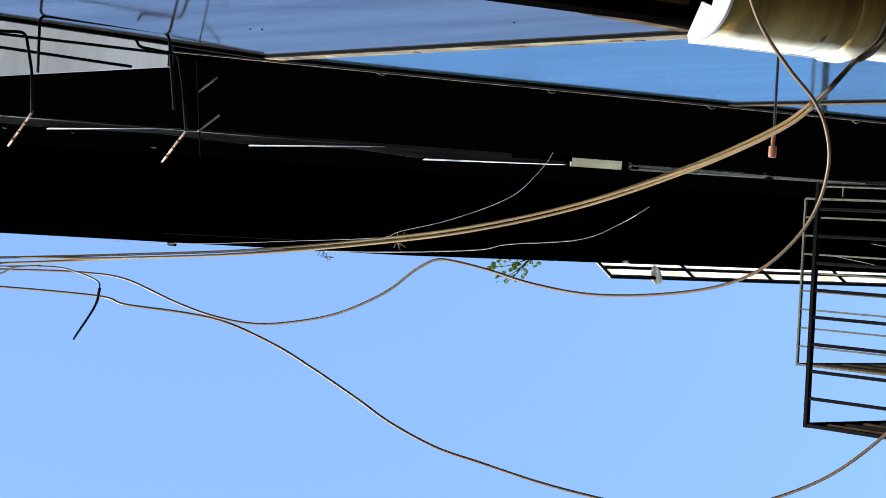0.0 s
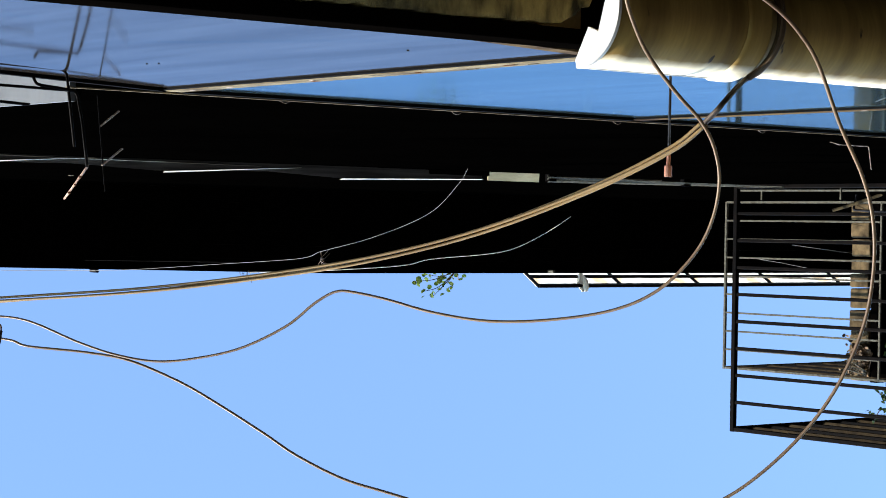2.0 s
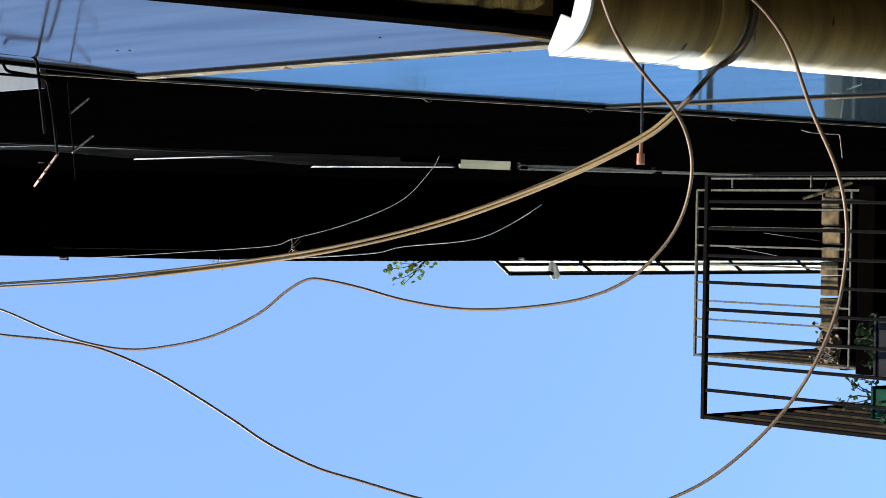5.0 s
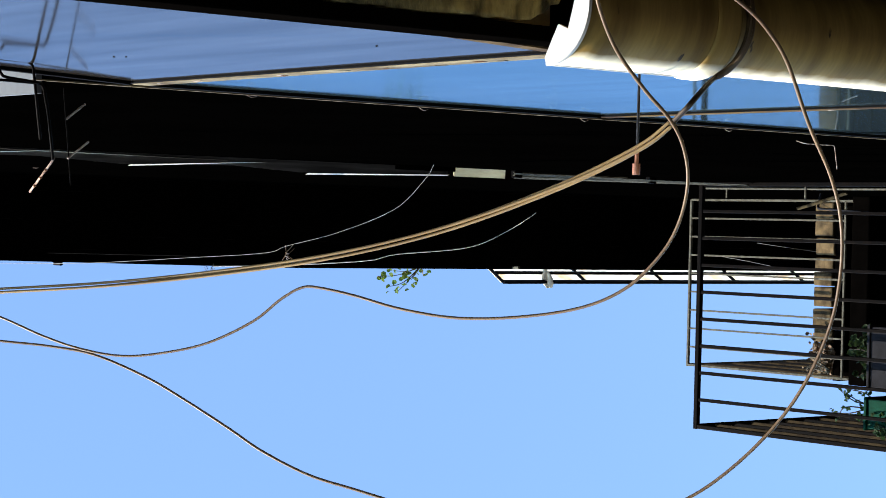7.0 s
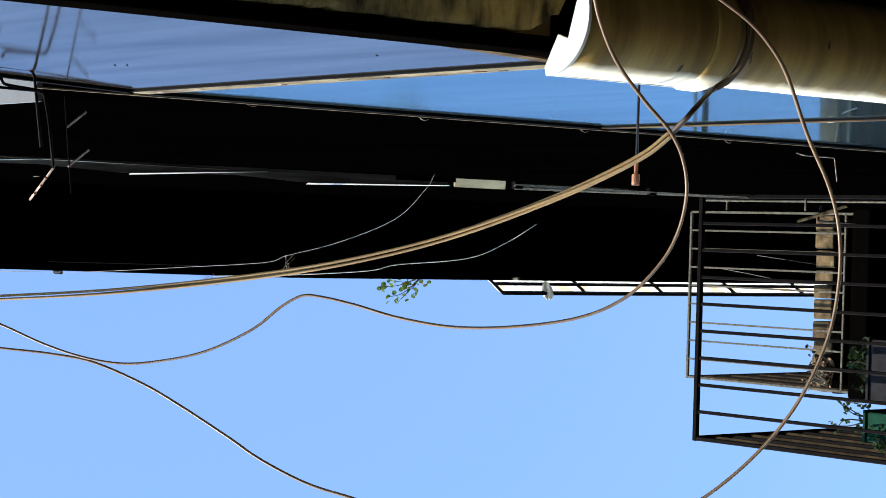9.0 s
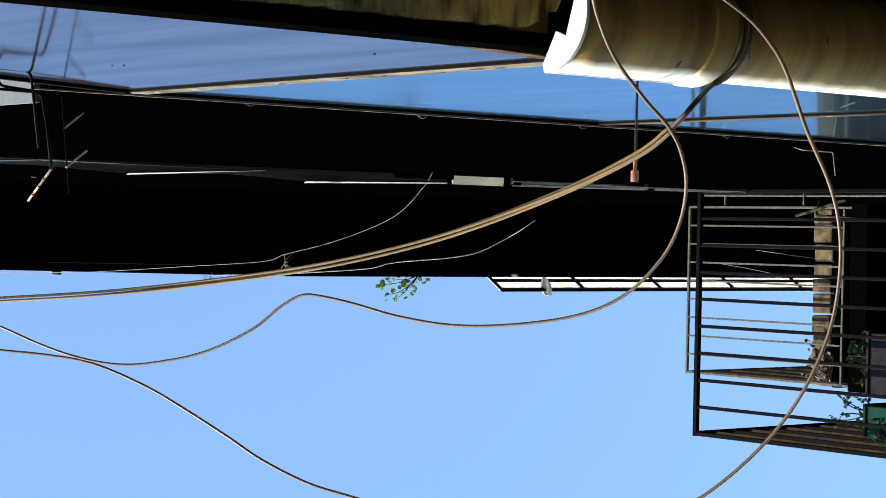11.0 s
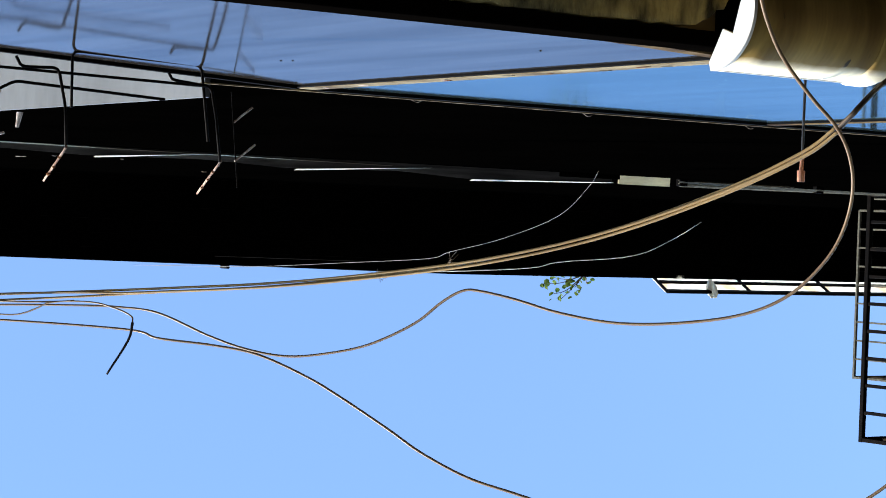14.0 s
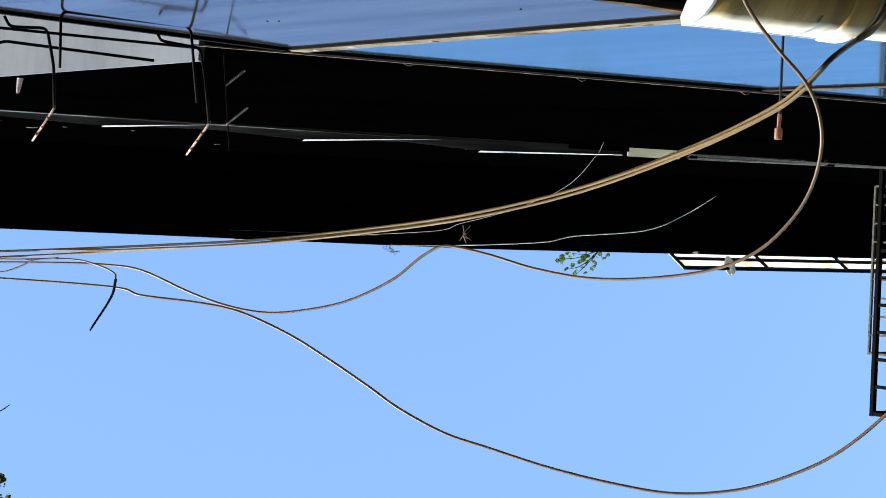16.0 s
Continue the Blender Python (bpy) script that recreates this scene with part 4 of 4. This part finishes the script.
def aw_at(f, y):
    p = lowp.lerp(topp, f)
    return Vector((p.x, y, p.z))


y = Y0
while y < Y1:
    bm = bmesh.new()
    q = [aw_at(0.02, y), aw_at(1, y), aw_at(1, y + 0.985), aw_at(0.02, y + 0.985)]
    n = Vector((-0.006, 0, 0.004))
    va, vb = [bm.verts.new(p) for p in q], [bm.verts.new(p + n) for p in q]
    bm.faces.new(va), bm.faces.new(vb[::-1])
    for k in range(4):
        bm.faces.new((va[k], vb[k], vb[(k + 1) % 4], va[(k + 1) % 4]))
    under(part("sheet", bm, M_AWNING), aw)
    under(part("rib", tube([aw_at(0.0, y) + Vector((0.012, 0, -0.01)), aw_at(1, y) + Vector((0.012, 0, -0.01))], 0.014, 6), M_STEEL), aw)
    y += 1.0
for f, r in ((0.0, 0.020), (0.17, 0.016), (1.0, 0.02)):
    under(part("bar", tube([aw_at(f, Y0) + Vector((0.014, 0, -0.014)), aw_at(f, Y1) + Vector((0.014, 0, -0.014))], r, 6), M_STEEL), aw)
for yy in (13.0, 17.0, 21.0):
    under(part("strut", tube([aw_at(0.9, yy), (0.3, yy, Z_EAVE + 0.12)], 0.02, 6), M_STEEL), aw)


bm = bmesh.new()
rows = []
for j in range(13):
    f = j / 12
    mid = Vector((-0.375 - 0.165 * f, 12.52 + 0.06 * f, 15.345))
    wide = 0.014 + 0.034 * math.sin(2.7 * f) + 0.012 * noise.noise(Vector((7 * f, 3, 1)))
    rows.append([bm.verts.new(mid + (k / 3 - 1) * wide * Vector((0.1, 0.74, -0.67)) + 0.007 * math.sin(2.1 * k + 4 * f) * Vector((0, 0.67, 0.74))) for k in range(7)])
for a, b in zip(rows, rows[1:]):
    for k in range(6):
        bm.faces.new((a[k], a[k + 1], b[k + 1], b[k]))
scrap = part("cloth_scrap", bm, M_WHITE, smooth=True)
scrap.modifiers.new("thick", "SOLIDIFY").thickness = 0.003
tagged(scrap, "torn white cloth scrap caught on the awning frame", "cloth")
random.seed(5)
tangle = thing("wire_tangle", (-0.19, 7.0, 11.5), "small tangle of dry twigs caught on the cord", "twigs")
for k in range(6):
    c = Vector((-0.19, 6.99, 11.50)) + rnd(0.012)
    under(part("twig", tube([c + rnd(0.045), c, c + rnd(0.045)], 0.0020, 5), M_PEG if k % 2 else M_DRY), tangle)
knot = thing("cord_knot", (-0.30, 6.75, 12.0), "frayed white knot of cord under the roof edge", "cord")
for k in range(9):
    c = Vector((-0.291, 6.72, 11.86)) + rnd(0.02)
    under(part("strand", tube([c, c + rnd(0.03), c + Vector((-0.03, 0, 0)) + rnd(0.04)], 0.002, 5), M_STRING), knot)

# ---- tree ----
random.seed(11)
tree = thing("tree", (-4.2, 2.2, 0), "spring tree with bare twigs and tufts of fresh leaves", "tree")
wood, tufts = bmesh.new(), bmesh.new()
trunk = smooth_path([(-4.2, 2.2, 0), (-4.15, 2.25, 1.6), (-4.25, 2.2, 3.4), (-4.1, 2.3, 5.0)], 6)
under(part("trunk", sweep(bmesh.new(), trunk, 0.19, 12, 0.12), M_BARK, smooth=True), tree)


def tuft(p, n=9, s=0.0095):
    for _ in range(int(n * 2.4)):
        leaf_mesh(tufts, Vector(p) + rnd(s * 2.2), rnd(), s * random.uniform(0.5, 1.2), 1.5)


def twig(points, r0, r1, leaves=0, per=5):
    pts = smooth_path(points, per)
    sweep(wood, pts, r0, 6, r1)
    if leaves:
        tuft(pts[-1], leaves)
    return pts


# limbs that lean out over the yard
def knobbly(points, r0, r1, leaves=0):
    """A twig with small buds along it."""
    pts = twig(points, r0, r1, leaves, 6)
    for p in pts[3::4]:
        d = rnd(0.009)
        sweep(wood, [p, p + d, p + 1.6 * d], r1 * 1.5, 5, r1 * 0.7)
    return pts


limb = twig([(-4.1, 2.3, 5.0), (-3.4, 2.7, 7.2), (-2.4, 3.0, 9.2), (-1.95, 3.05, 9.75)], 0.10, 0.02)
knobbly([limb[-1], (-1.60, 3.06, 9.97), (-1.408, 3.129, 10.0), (-1.239, 3.202, 10.0), (-1.162, 3.244, 10.0), (-1.055, 3.28, 10.0), (-0.907, 3.326, 10.0), (-0.866, 3.331, 10.0), (-0.815, 3.325, 10.0), (-0.776, 3.304, 10.0)], 0.0085, 0.0026)
knobbly([(-1.055, 3.28, 10.0), (-1.029, 3.415, 10.0), (-0.988, 3.536, 10.0), (-0.958, 3.588, 10.0)], 0.0045, 0.0022)
knobbly([(-1.055, 3.28, 10.0), (-1.046, 3.25, 10.0), (-1.038, 3.224, 10.0)], 0.0035, 0.0022)
spray = twig([limb[-1], (-1.80, 3.25, 9.88), (-1.68, 3.40, 9.95)], 0.02, 0.010)
fork = spray[-1]
for way, n in (
    ([(-1.600, 3.436), (-1.456, 3.416), (-1.321, 3.406), (-1.254, 3.374), (-1.199, 3.348)], 9),
    ([(-1.427, 3.415), (-1.325, 3.458), (-1.259, 3.475), (-1.228, 3.482)], 7),
    ([(-1.570, 3.400), (-1.459, 3.447), (-1.393, 3.497), (-1.340, 3.546), (-1.276, 3.558)], 12),
    ([(-1.393, 3.497), (-1.374, 3.549), (-1.369, 3.581)], 6),
    ([(-1.403, 3.415), (-1.375, 3.440), (-1.359, 3.453)], 9),
    ([(-1.480, 3.435), (-1.440, 3.495), (-1.412, 3.524)], 9),
    ([(-1.530, 3.420), (-1.480, 3.540), (-1.440, 3.579)], 10),
    ([(-1.600, 3.340), (-1.448, 3.288), (-1.348, 3.289), (-1.312, 3.283)], 8),
    ([(-1.560, 3.160), (-1.458, 3.155), (-1.394, 3.204), (-1.334, 3.221)], 7),
    ([(-1.394, 3.204), (-1.374, 3.241)], 6),
    ([(-1.540, 3.631), (-1.473, 3.664), (-1.398, 3.684)], 9),
    ([(-1.456, 3.416), (-1.404, 3.397)], 5),
    ([(-1.560, 3.360), (-1.443, 3.359)], 7),
    ([(-1.578, 3.805), (-1.482, 3.793), (-1.434, 3.789)], 0),
):
    way = [Vector((x, y, 10.0)) for x, y in way]
    if way[0].x < -1.5:
        way = [fork] + way
    run_of = knobbly(way, 0.0050, 0.0028, n)
    if n > 6:
        tuft(run_of[-3] + rnd(0.012), n // 2, 0.009)
for k in range(16):
    a = k * 2.4
    end = Vector((-4.2 + 2.0 * math.cos(a) * random.uniform(0.5, 1), 1.6 + 1.7 * math.sin(a) * random.uniform(0.4, 1), random.uniform(7.0, 10.6)))
    base = Vector(trunk[-1]) + rnd(0.1)
    main = twig([base, base.lerp(end, 0.5) + rnd(0.35), end], 0.055, 0.012)
    for _ in range(9):
        p = random.choice(main[3:])
        tip = p + Vector((random.uniform(-0.6, 0.5), random.uniform(-0.6, 0.5), random.uniform(0.1, 0.8)))
        sub = twig([p, p.lerp(tip, 0.5) + rnd(0.1), tip], 0.011, 0.004, 12, 4)
        for _ in range(3):
            s = random.choice(sub[2:])
            twig([s, s + rnd(0.25) + Vector((0, 0, 0.15))], 0.005, 0.002, 9, 3)
under(part("branchwork", wood, M_BARK), tree)
under(part("crown", tufts, M_BUD), tree)
